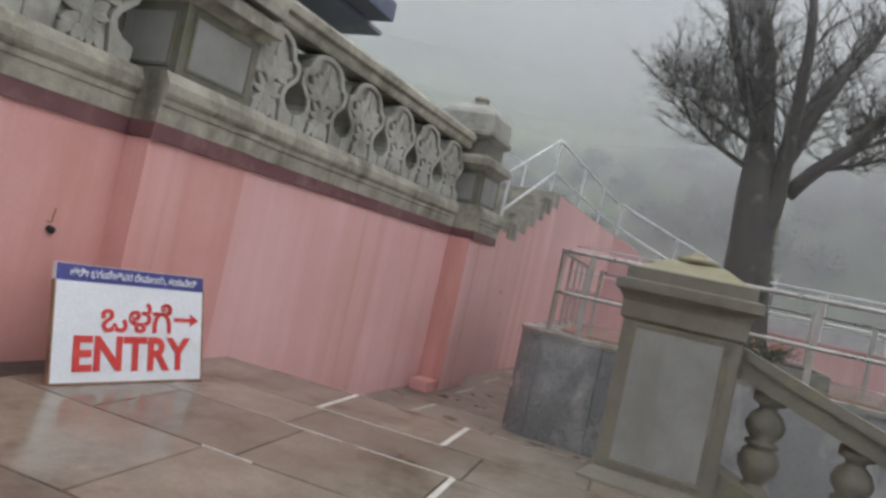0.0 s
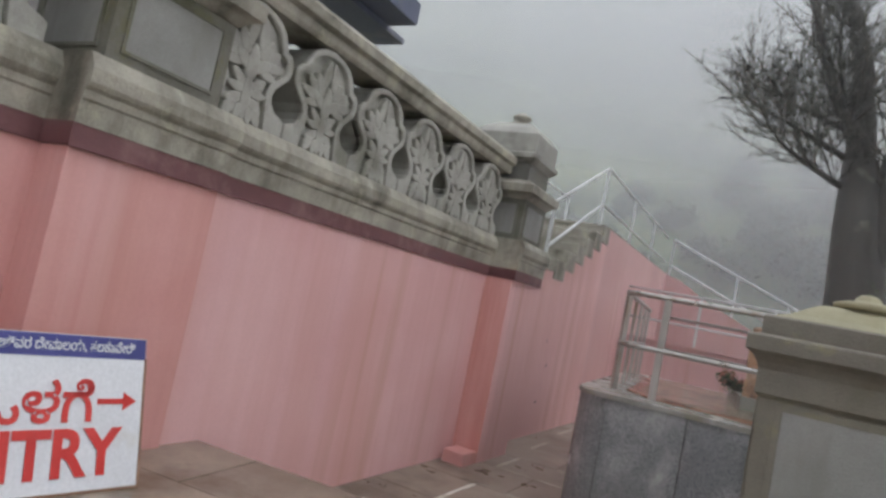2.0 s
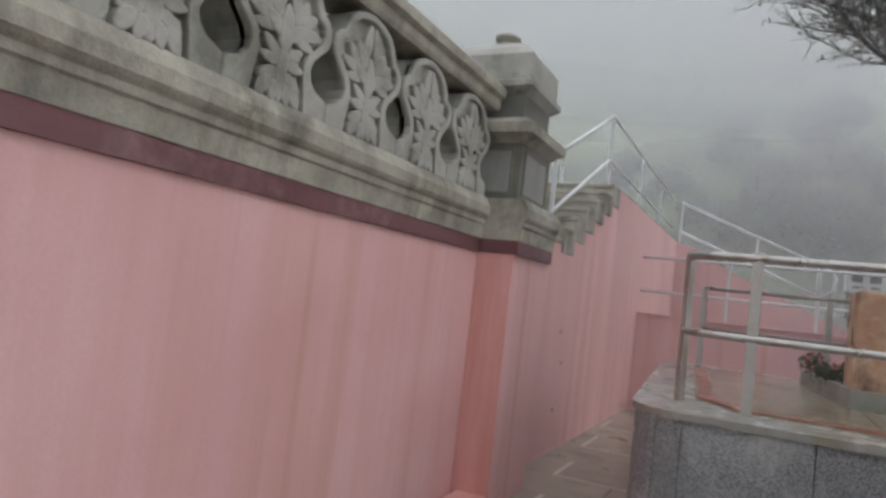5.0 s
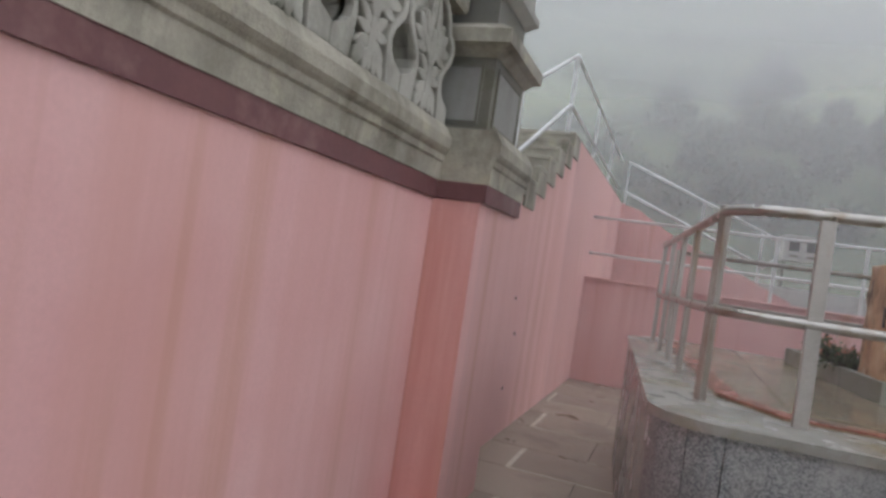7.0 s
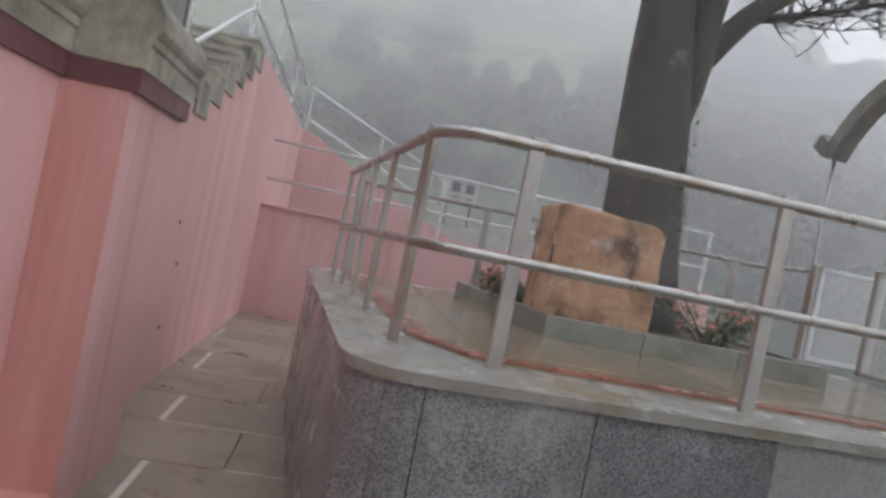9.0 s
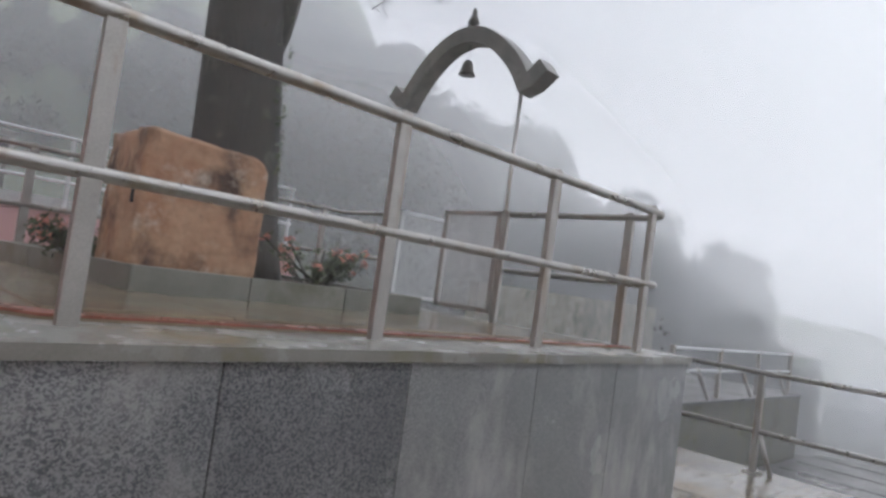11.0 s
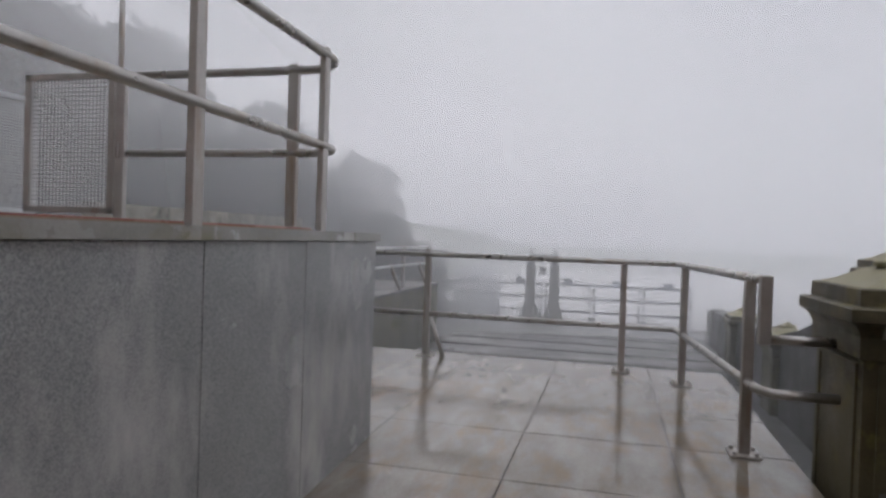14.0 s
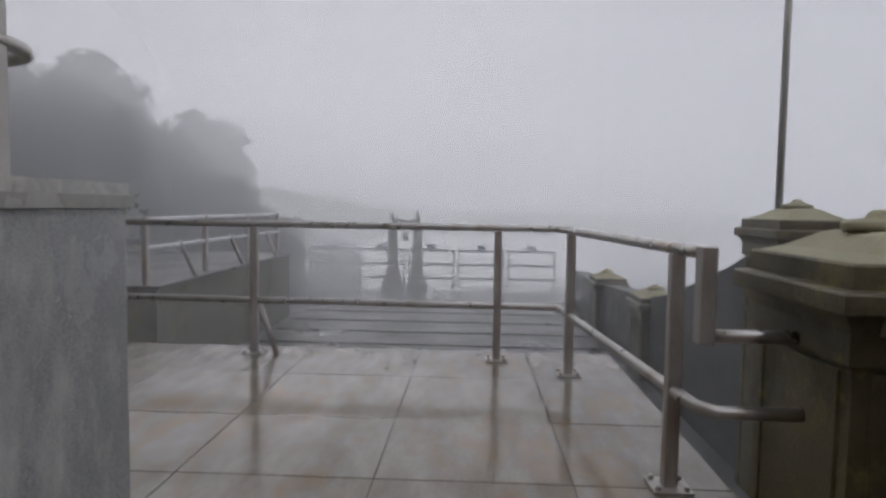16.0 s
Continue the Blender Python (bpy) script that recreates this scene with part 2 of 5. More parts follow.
def mist_material(name, density):
    """Thin drifting fog: lets most light through and scatters the rest."""
    m = bpy.data.materials.new(name)
    m.use_nodes = True
    nt = m.node_tree
    nt.nodes.remove(nt.nodes["Principled BSDF"])
    L = nt.links.new
    geo = nd(m, "ShaderNodeNewGeometry")
    n = nd(m, "ShaderNodeTexNoise", Scale=0.07, Detail=2.0, Roughness=0.45)
    L(geo.outputs["Position"], n.inputs["Vector"])
    r = nd(m, "ShaderNodeMapRange")
    r.interpolation_type = "SMOOTHSTEP"
    r.inputs["From Min"].default_value, r.inputs["From Max"].default_value = 0.2, 0.8
    r.inputs["To Min"].default_value, r.inputs["To Max"].default_value = density * 0.7, min(density * 1.3, 0.97)
    L(n.outputs["Fac"], r.inputs["Value"])
    xyz = nd(m, "ShaderNodeSeparateXYZ")
    L(geo.outputs["Position"], xyz.inputs["Vector"])
    bank = nd(m, "ShaderNodeMapRange")
    bank.interpolation_type = "SMOOTHSTEP"
    bank.inputs["From Min"].default_value, bank.inputs["From Max"].default_value = 11.0, 22.5
    bank.inputs["To Min"].default_value, bank.inputs["To Max"].default_value = 0.32, 3.0
    L(xyz.outputs["X"], bank.inputs["Value"])
    lift = nd(m, "ShaderNodeMapRange")
    lift.interpolation_type = "SMOOTHSTEP"
    lift.inputs["From Min"].default_value, lift.inputs["From Max"].default_value = 4.0, 17.0
    lift.inputs["To Min"].default_value, lift.inputs["To Max"].default_value = 1.0, 8.0
    L(xyz.outputs["Z"], lift.inputs["Value"])

    def maths(kind, one, two):
        x = nd(m, "ShaderNodeMath")
        x.operation = kind
        for socket, v in zip(x.inputs, (one, two)):
            if isinstance(v, float):
                socket.default_value = v
            else:
                L(v, socket)
        return x.outputs["Value"]
    depth = maths("MULTIPLY", maths("MULTIPLY", bank.outputs["Result"], lift.outputs["Result"]), 1.6)
    through_fog = maths("POWER", maths("SUBTRACT", 1.0, r.outputs["Result"]), depth)
    thick = maths("MULTIPLY", maths("SUBTRACT", 1.0, through_fog), 0.47)
    clear = nd(m, "ShaderNodeBsdfTransparent")
    back = nd(m, "ShaderNodeBsdfTranslucent", Color=(0.955, 0.96, 0.98, 1))
    front = nd(m, "ShaderNodeBsdfDiffuse", Color=(0.955, 0.96, 0.98, 1))
    both, out = nd(m, "ShaderNodeMixShader", Fac=0.5), nd(m, "ShaderNodeMixShader")
    L(back.outputs[0], both.inputs[1])
    L(front.outputs[0], both.inputs[2])
    L(thick, out.inputs[0])
    L(clear.outputs[0], out.inputs[1])
    L(both.outputs[0], out.inputs[2])
    L(out.outputs[0], nt.nodes["Material Output"].inputs["Surface"])
    return m


# ---- mesh helpers ----


def finish(name, bm, material, smooth=False):
    bmesh.ops.recalc_face_normals(bm, faces=bm.faces[:])
    me = bpy.data.meshes.new(name)
    bm.to_mesh(me)
    bm.free()
    me.materials.append(material)
    if smooth:
        for poly in me.polygons:
            poly.use_smooth = True
    return me


def part(name, bm, material, parent=None, label="", smooth=False):
    """Links a bmesh as one mesh object, under a thing or a part where one is given."""
    ob = new(name, finish(name, bm, material, smooth))
    if parent:
        ob.parent = parent
    if label:
        tagged(ob, label)
    return ob


def empty(name, place, label, category, group="", turn=0.0, kind=""):
    ob = new(name)
    ob.matrix_world = pose(*place, 0, 0, turn)
    return tagged(ob, label, category, group, kind)


def add_box(bm, x0, x1, y0, y1, z0, z1, bevel=0.0, m=None):
    vs = [bm.verts.new(Vector((x, y, z))) for x in (x0, x1) for y in (y0, y1) for z in (z0, z1)]
    if m:
        for v in vs:
            v.co = m @ v.co
    fs = [bm.faces.new([vs[i] for i in f]) for f in ((0, 1, 3, 2), (4, 6, 7, 5), (0, 4, 5, 1), (2, 3, 7, 6), (0, 2, 6, 4), (1, 5, 7, 3))]
    if bevel:
        es = list({e for f in fs for e in f.edges})
        bmesh.ops.bevel(bm, geom=es, offset=bevel, segments=2, affect="EDGES", profile=0.6)
    return bm


def box(x0, x1, y0, y1, z0, z1, bevel=0.0):
    return add_box(bmesh.new(), x0, x1, y0, y1, z0, z1, bevel)


def add_tube(bm, pts, radius, sides=12, caps=True):
    """A round tube along points; radius is one number or one for each point."""
    pts = [Vector(p) for p in pts]
    rad = radius if isinstance(radius, (list, tuple)) else [radius] * len(pts)
    rings, up = [], None
    for i, p in enumerate(pts):
        d = (pts[min(i + 1, len(pts) - 1)] - pts[max(i - 1, 0)]).normalized()
        if up is None:
            up = d.orthogonal().normalized()
        up = (up - d * up.dot(d)).normalized()
        side = d.cross(up)
        rings.append([bm.verts.new(p + (up * math.cos(a) + side * math.sin(a)) * rad[i]) for a in (math.tau * k / sides for k in range(sides))])
    for r, s in zip(rings, rings[1:]):
        for k in range(sides):
            bm.faces.new((r[k], r[(k + 1) % sides], s[(k + 1) % sides], s[k]))
    if caps:
        bm.faces.new(rings[0][::-1])
        bm.faces.new(rings[-1])
    return bm


def tube(pts, radius, sides=12):
    return add_tube(bmesh.new(), pts, radius, sides)


def lathe(profile, sides=24):
    """A turned body: (radius, z) from the foot up."""
    bm = bmesh.new()
    rings = [[bm.verts.new((r * math.cos(math.tau * k / sides), r * math.sin(math.tau * k / sides), z)) for k in range(sides)] for r, z in profile]
    for r, s in zip(rings, rings[1:]):
        for k in range(sides):
            bm.faces.new((r[k], r[(k + 1) % sides], s[(k + 1) % sides], s[k]))
    bm.faces.new(rings[0][::-1])
    bm.faces.new(rings[-1])
    return bm


def stacked(rows, wx, wy):
    """A square moulded body: rows of (inset from the widest, z), for a plan wx by wy about the origin."""
    bm = bmesh.new()
    rings = []
    for inset, z in rows:
        hx, hy = wx / 2 - inset, wy / 2 - inset
        rings.append([bm.verts.new(p) for p in ((-hx, -hy, z), (hx, -hy, z), (hx, hy, z), (-hx, hy, z))])
    for r, s in zip(rings, rings[1:]):
        for k in range(4):
            bm.faces.new((r[k], r[(k + 1) % 4], s[(k + 1) % 4], s[k]))
    bm.faces.new(rings[0][::-1])
    bm.faces.new(rings[-1])
    return bm


def prism(outline, thick):
    """A flat outline (x, z) made solid between y = 0 and y = thick."""
    bm = bmesh.new()
    a = [bm.verts.new((x, 0, z)) for x, z in outline]
    b = [bm.verts.new((x, thick, z)) for x, z in outline]
    bm.faces.new(a)
    bm.faces.new(b[::-1])
    for k in range(len(a)):
        bm.faces.new((a[k], b[k], b[(k + 1) % len(a)], a[(k + 1) % len(a)]))
    return bm


def along_y(profile, y0, y1):
    """A moulding of section (x, z) run from y0 to y1."""
    bm = bmesh.new()
    a = [bm.verts.new((x, y0, z)) for x, z in profile]
    b = [bm.verts.new((x, y1, z)) for x, z in profile]
    bm.faces.new(a)
    bm.faces.new(b[::-1])
    for k in range(len(a)):
        bm.faces.new((a[k], b[k], b[(k + 1) % len(a)], a[(k + 1) % len(a)]))
    return bm


def place(obs, m):
    for ob in obs if isinstance(obs, (list, tuple)) else (obs,):
        ob.matrix_world = m
    return obs


def setting(ob, label, category):
    return tagged(ob, label, category, kind="structure")


TILE_MESH = {}


def tile_mesh(w, d, thick, material, bevel):
    key = (round(w, 3), round(d, 3), round(thick, 3), material.name)
    if key not in TILE_MESH:
        TILE_MESH[key] = finish("tile", box(-w / 2, w / 2, -d / 2, d / 2, -thick, 0, bevel), material)
    return TILE_MESH[key]


def lay(name, parent, x0, x1, y0, y1, z, material, gap=0.008, thick=0.03, bevel=0.003, rise=0.0):
    """One paving piece, between joints, its top at z."""
    ob = new(name, tile_mesh(x1 - x0 - gap, y1 - y0 - gap, thick, material, bevel))
    ob.parent = parent
    ob.location = ((x0 + x1) / 2, (y0 + y1) / 2, z + random.uniform(-rise, rise))
    return ob

# ---- setting: ground, hill, fog ----
LOW, UP, PLAT = 0.0, 0.565, 1.22


def slope_height(x, y):
    rise = max(0.0, y - 19 - max(0.0, x) * 0.12)
    fall = min(max((x / max(y, 20.0) - 0.25) / 0.6, 0.0), 1.0)
    top = 6 + 144 * (1 - fall) ** 1.5
    h = -1.65 + min(rise * 0.34 + max(0.0, rise - 8) * 0.42, top)
    return h + (noise.noise(Vector((x * 0.05, y * 0.05, 0))) * min(rise, 20) * 0.25)


def ground_sheet():
    """One sheet out to the horizon: level round the terraces, falling away ahead and rising to a hill behind."""
    bm = bmesh.new()
    xs = [-400, -200, -100, -60] + list(range(-42, 45, 3)) + [50, 60, 75, 100, 150, 220, 400]
    ys = [-400, -200, -80, -40, -20, -8, 2, 8, 14] + list(range(18, 76, 3)) + [82, 90, 120, 180, 400]
    grid = [[bm.verts.new((x, y, slope_height(x, y))) for y in ys] for x in xs]
    for a, b in zip(grid, grid[1:]):
        for k in range(len(ys) - 1):
            bm.faces.new((a[k], b[k], b[k + 1], a[k + 1]))
    return bm


setting(part("ground", ground_sheet(), GRASS, smooth=True), "grassy hillside fading into thick fog", "hill")

for radius, density in ((6.0, 0.20), (10.8, 0.30), (15.5, 0.26), (18.8, 0.36), (21.9, 0.42), (22.9, 0.42), (23.9, 0.42)):
    bm = bmesh.new()
    ring = []
    for k in range(73):
        a = radians(5 * k)
        ring.append([bm.verts.new((-1 + radius * math.cos(a), 3 + radius * math.sin(a), z)) for z in (-1.6, radius * 1.6)])
    for p, q in zip(ring, ring[1:]):
        bm.faces.new((p[0], q[0], q[1], p[1]))
    setting(part("backdrop", bm, mist_material("fog", density), smooth=True), "drifting veil of pale grey fog", "fog")

# ---- setting: floors and steps ----
FLOOR_POSE = pose(-2.0, 4.74, 0, 0, 0, 6.6)
floor_upper = setting(part("floor_upper", box(-1.9, 2.4, -12, -0.005, -0.1, UP - 0.012), JOINT), "wet brown slate paving with pale grout", "floor")
floor_upper.matrix_world = FLOOR_POSE
steps = setting(part("steps", box(-1.9, 1.72, 0, 0.34, -0.1, UP - 0.20, 0.006), SLATE_LOW), "low slate steps down to the lower passage", "steps")
steps.matrix_world = FLOOR_POSE
part("step", box(-1.9, 1.72, 0.34, 0.68, -0.1, UP - 0.40, 0.006), SLATE_LOW, steps)
floor_passage = setting(part("floor_passage", box(-3.7, -0.7, 5.1, 16.3, -0.3, LOW - 0.012), JOINT), "damp slate passage floor with white grout", "floor")
floor_terrace = setting(part("floor_terrace", box(-0.7, 5.66, 5.26, 9.6, -0.35, LOW - 0.012), JOINT), "wet marbled tile terrace floor", "floor")

# ---- setting: pink retaining wall with its stone ledge ----
wall_west = setting(part("wall_west", box(-4.1, -3.44, 4.24, 8.47, -0.1, 2.122), PINK), "pink limewashed retaining wall streaked by rain", "wall")
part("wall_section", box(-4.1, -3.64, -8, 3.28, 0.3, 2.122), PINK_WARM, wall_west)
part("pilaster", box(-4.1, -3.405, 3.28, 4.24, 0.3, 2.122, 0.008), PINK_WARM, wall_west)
part("pilaster", box(-4.1, -3.11, 8.47, 9.38, -0.1, 2.122, 0.008), PINK, wall_west)
# thin sheet that gives just the pier's near side a darker salmon
part("damp_face", box(-3.60, -3.112, 8.464, 8.471, -0.05, 2.117), PINK_DARK, wall_west, "darker salmon sheet over the near pier face")


def ledge(x, y0, y1):
    """The painted band and the two stone courses that crown a stretch of the wall whose face is at x."""
    b = part("painted_band", along_y([(x - 0.5, 2.12), (x + 0.022, 2.12), (x + 0.022, 2.237), (x - 0.5, 2.237)], y0, y1), MAROON, wall_west, "maroon painted band")
    c = part("stone_course", along_y([(x - 0.5, 2.237), (x + 0.028, 2.237), (x + 0.032, 2.35), (x + 0.045, 2.362), (x + 0.045, 2.40), (x + 0.062, 2.418), (x + 0.075, 2.44),
                                      (x + 0.075, 2.51), (x + 0.03, 2.59), (x - 0.5, 2.59)], y0, y1), STONE, wall_west, "mossy weathered stone ledge")
    return b, c


ledge(-3.44, 4.26, 8.455)
ledge(-3.64, -8, 3.26)
ledge(-3.396, 3.26, 4.26)
ledge(-3.10, 8.455, 9.40)
# stair flank: the wall's top follows the steps that climb behind it
N_UP, GO, RISE, Y_UP, Z_UP = 6, 0.45, 0.19, 10.80, 2.66
flank = [(9.38, -0.1)]
for k in range(N_UP):
    flank += [(Y_UP + k * GO, Z_UP + k * RISE - 0.048), (Y_UP + (k + 1) * GO, Z_UP + k * RISE - 0.048)]
flank += [(13.55, 3.62), (20.9, 3.62), (20.9, -0.1)]
bm = bmesh.new()
a = [bm.verts.new((-3.41, y, z)) for y, z in [(9.38, -0.1), (9.38, 2.46), (Y_UP, 2.46)] + flank[1:]]
b = [bm.verts.new((-3.8, y, z)) for y, z in [(9.38, -0.1), (9.38, 2.46), (Y_UP, 2.46)] + flank[1:]]
bm.faces.new(a)
bm.faces.new(b[::-1])
for k in range(len(a)):
    bm.faces.new((a[k], b[k], b[(k + 1) % len(a)], a[(k + 1) % len(a)]))
bmesh.ops.triangulate(bm, faces=[f for f in bm.faces if len(f.verts) > 4])
part("stair_flank", bm, PINK, wall_west)
stair = setting(part("stair_upper", box(-7.0, -3.39, 9.42, 10.85, 2.462, 2.51), STONE), "grey stone steps climbing above the pink wall", "stairs")
for k in range(N_UP):
    y = Y_UP + k * GO
    z = Z_UP + k * RISE
    part("tread", box(-7.0, -3.385, y - 0.03, y + GO, z - 0.05, z, 0.008), STONE, stair)
    part("riser", box(-7.0, -3.39, y - 0.012, y + GO, z - 0.30, z - 0.05), STONE, stair)
part("landing", box(-7.0, -3.42, 13.52, 20.9, 3.622, 3.66, 0.01), STONE, stair)

# ---- setting: the cross wall at the passage's end, with a flight going down behind it ----
wall_north = setting(part("wall_north", box(-3.41, 4.5, 15.93, 16.25, -0.1, 1.74), PINK), "salmon cross wall closing the passage", "wall")
part("coping", box(-3.405, 4.5, 15.89, 16.3, 1.74, 1.78, 0.008), PINK, wall_north)
wall_flight = setting(part("wall_flight", prism([(-3.41, -0.1), (-3.41, 3.62), (-3.0, 3.50), (-2.3, 3.07), (0.4, 1.85), (0.4, -0.1)], 0.3), PINK), "pink wall sloping down beside the far flight of steps", "wall")
wall_flight.location = (0, 20.42, 0)

# ---- setting: the raised platform ----


def rounded_plan(grow):
    """The platform's plan, with a round near corner by the passage."""
    pts = []
    cx, cy, r = -1.60, 7.762, 0.30 + grow
    for k in range(9):
        a = radians(185.6 + (273 - 185.6) * k / 8)
        pts.append((cx + r * math.cos(a), cy + r * math.sin(a)))
    g = grow
    return pts + [(2.665 + g, 7.69 - g), (2.665 + g, 12.0 + g), (-2.0, 12.0 + g), (-2.27 - g, 11.55 + g)]


def slab(plan, z0, z1):
    bm = bmesh.new()
    a = [bm.verts.new((x, y, z0)) for x, y in plan]
    b = [bm.verts.new((x, y, z1)) for x, y in plan]
    bm.faces.new(a[::-1])
    bm.faces.new(b)
    for k in range(len(a)):
        bm.faces.new((a[k], a[(k + 1) % len(a)], b[(k + 1) % len(b)], b[k]))
    return bm


platform = setting(part("platform", slab(rounded_plan(-0.024), -0.3, PLAT - 0.045), JOINT), "raised platform clad in speckled grey granite slabs", "platform")
lip = slab(rounded_plan(0.02), PLAT - 0.045, PLAT)
part("edge_slab", lip, GRANITE_LIP, platform, "pale polished granite edge slab")

# ---- railings ----


def flat_post(parent, x, y, z0, z1, turn=0.0, w=0.065, d=0.035, material=None):
    bm = add_box(bmesh.new(), -w / 2, w / 2, -d / 2, d / 2, z0, z1, 0.004)
    p = part("post", bm, material or STEEL_DULL, parent)
    p.matrix_world = pose(x, y, 0, 0, 0, turn)
    return p


def arc(cx, cy, r, a0, a1, z, n=7):
    return [(cx + r * math.cos(radians(a0 + (a1 - a0) * k / n)), cy + r * math.sin(radians(a0 + (a1 - a0) * k / n)), z) for k in range(n + 1)]


platform_rail = empty("platform_railing", (0, 7.88, PLAT), "stainless steel railing with flat posts round the platform edge", "railing")
for z, r in ((2.178, 0.026), (1.683, 0.024)):
    path = [(-2.04, 11.3, z), (-1.69, 8.13, z)] + arc(-1.415, 8.07, 0.27, 176, 271, z)
    path += [(2.24, 7.85, z)] + arc(2.285, 8.09, 0.24, 270, 360, z) + [(2.525, 9.37, z)]
    part("rail", tube(path, r, 12), STEEL, platform_rail, smooth=True).matrix_world = Matrix.Identity(4)
for x, y, turn in ((-1.265, 7.803, 1), (-0.07, 7.82, 1), (1.085, 7.837, 1), (2.22, 7.85, 1), (-1.68, 8.073, 60), (-1.785, 9.0, 96), (-1.86, 9.7, 96),
                   (-1.945, 10.45, 96), (-2.03, 11.2, 96), (2.525, 8.19, 90)):
    flat_post(platform_rail, x, y, PLAT - 0.004, 2.215, turn)
back_rail = empty("back_railing", (1, 11.5, PLAT), "plain steel railing along the platform's far side", "railing")
for z in (2.15, 1.67):
    part("rail", tube([(-1.9, 11.8, z), (2.5, 11.8, z), (2.525, 10.85, z)], 0.022), STEEL, back_rail, smooth=True).matrix_world = Matrix.Identity(4)
for x, y in ((-1.9, 11.8), (-0.6, 11.8), (0.6, 11.8), (1.42, 11.8), (2.24, 11.8)):
    flat_post(back_rail, x, y, PLAT - 0.004, 2.18)

terrace_rail = empty("terrace_railing", (5.44, 6.5, LOW), "stainless tube railing bolted along the terrace edge", "railing")
TRX, TRY = 5.42, 5.505
for z in (1.035, 0.43):
    path = [(TRX, 9.55, z), (5.335, 5.82, z), (5.33, 5.735, z), (5.25, 5.72, z), (2.9, 5.515, z)]
    if z > 1:
        part("rail", tube(path + [(2.80, TRY, z)], 0.026), STEEL, terrace_rail, smooth=True).matrix_world = Matrix.Identity(4)
        part("rail", add_box(bmesh.new(), 2.755, 2.835, TRY - 0.03, TRY + 0.03, 0.69, 1.062, 0.006), STEEL_DULL, terrace_rail).matrix_world = Matrix.Identity(4)
        part("rail", tube([(2.79, TRY - 0.02, 0.72), (2.79, 5.1, 0.72)], 0.026), STEEL, terrace_rail, smooth=True).matrix_world = Matrix.Identity(4)
    else:
        path += [(2.84, TRY, z), (2.77, TRY - 0.05, z), (2.76, 5.1, z)]
        part("rail", tube(path, 0.026), STEEL, terrace_rail, smooth=True).matrix_world = Matrix.Identity(4)
for x, y in ((5.39, 8.125), (5.345, 6.197), (4.955, 5.695), (3.075, 5.53), (TRX, 9.5)):
    post = part("post", add_box(bmesh.new(), -0.03, 0.03, -0.03, 0.03, 0, 1.015, 0.006), STEEL_DULL, terrace_rail)
    post.matrix_world = pose(x, y, LOW)
    plate = part("base_plate", add_box(bmesh.new(), -0.085, 0.085, -0.085, 0.085, 0, 0.012, 0.003), STEEL_DULL, post)
    for bx in (-0.06, 0.06):
        for by in (-0.06, 0.06):
            add = part("bolt", lathe([(0.012, 0.01), (0.012, 0.028), (0.007, 0.032)], 8), STEEL, post)
            add.location = (bx, by, 0)
part("brace", tube([(5.40, 7.95, 0.0), (5.39, 8.09, 0.42)], 0.022), STEEL_DULL, terrace_rail, smooth=True).matrix_world = Matrix.Identity(4)

passage_rail = empty("passage_railing", (0, 16.1, 1.78), "pale two-bar railing on the salmon cross wall", "railing")
for z in (2.82, 2.19):
    part("rail", tube([(-3.41, 16.08, z), (1.6, 16.08, z), (4.4, 16.08, z)], 0.024, 8), GALV, passage_rail, smooth=True).matrix_world = Matrix.Identity(4)
for x in (-1.9, -0.5, 0.75, 2.0, 3.2, 4.35):
    flat_post(passage_rail, x, 16.08, 1.775, 2.83, 0, 0.05, 0.04, GALV)
flight_rail = empty("flight_railing", (-2, 20.56, 1.9), "pale railing sloping down beside the far steps", "railing")
for dz in (0.0, -0.72):
    part("rail", tube([(-3.38, 20.56, 4.63 + dz), (-0.2, 20.56, 3.28 + dz)], 0.036, 8), GALV, flight_rail, smooth=True).matrix_world = Matrix.Identity(4)
part("rail", tube([(-0.2, 20.56, 3.28), (-0.05, 20.56, 3.20), (0.05, 20.56, 3.05), (0.02, 20.56, 2.75), (-0.2, 20.56, 2.56)], 0.036, 8), GALV, flight_rail, smooth=True).matrix_world = Matrix.Identity(4)
for x in (-3.36, -1.6, -0.3):
    flat_post(flight_rail, x, 20.56, 3.55 - (x + 3.38) * 0.45, 4.64 - (x + 3.38) * 0.425, 0, 0.05, 0.04, GALV)
stair_rail = empty("stair_railing", (-3.55, 12, 2.51), "pale painted railing climbing the upper steps and along the landing", "railing")
for dz in (0.0, -0.68):
    part("rail", tube([(-3.55, 10.67, 3.49 + dz), (-3.55, 13.22, 4.69 + dz), (-3.55, 13.3, 4.70 + dz), (-3.55, 20.55, 4.66 + dz)], 0.025, 8), GALV, stair_rail, smooth=True).matrix_world = Matrix.Identity(4)
for y, z0, z1 in ((10.67, 2.50, 3.51), (13.25, 3.56, 4.71), (15.85, 3.655, 4.70), (18.35, 3.655, 4.69)):
    flat_post(stair_rail, -3.55, y, z0, z1, 0, 0.045, 0.045, GALV)
landing_rail = empty("landing_railing", (-5.2, 13.5, 3.66), "pale painted railing on the far side of the landing", "railing")
part("rail", tube([(-5.2, 13.6, 4.62), (-5.2, 16.2, 4.62)], 0.024, 8), GALV, landing_rail).matrix_world = Matrix.Identity(4)
for y in (13.6, 16.2):
    flat_post(landing_rail, -5.2, y, 3.655, 4.63, 0, 0.045, 0.045, GALV)

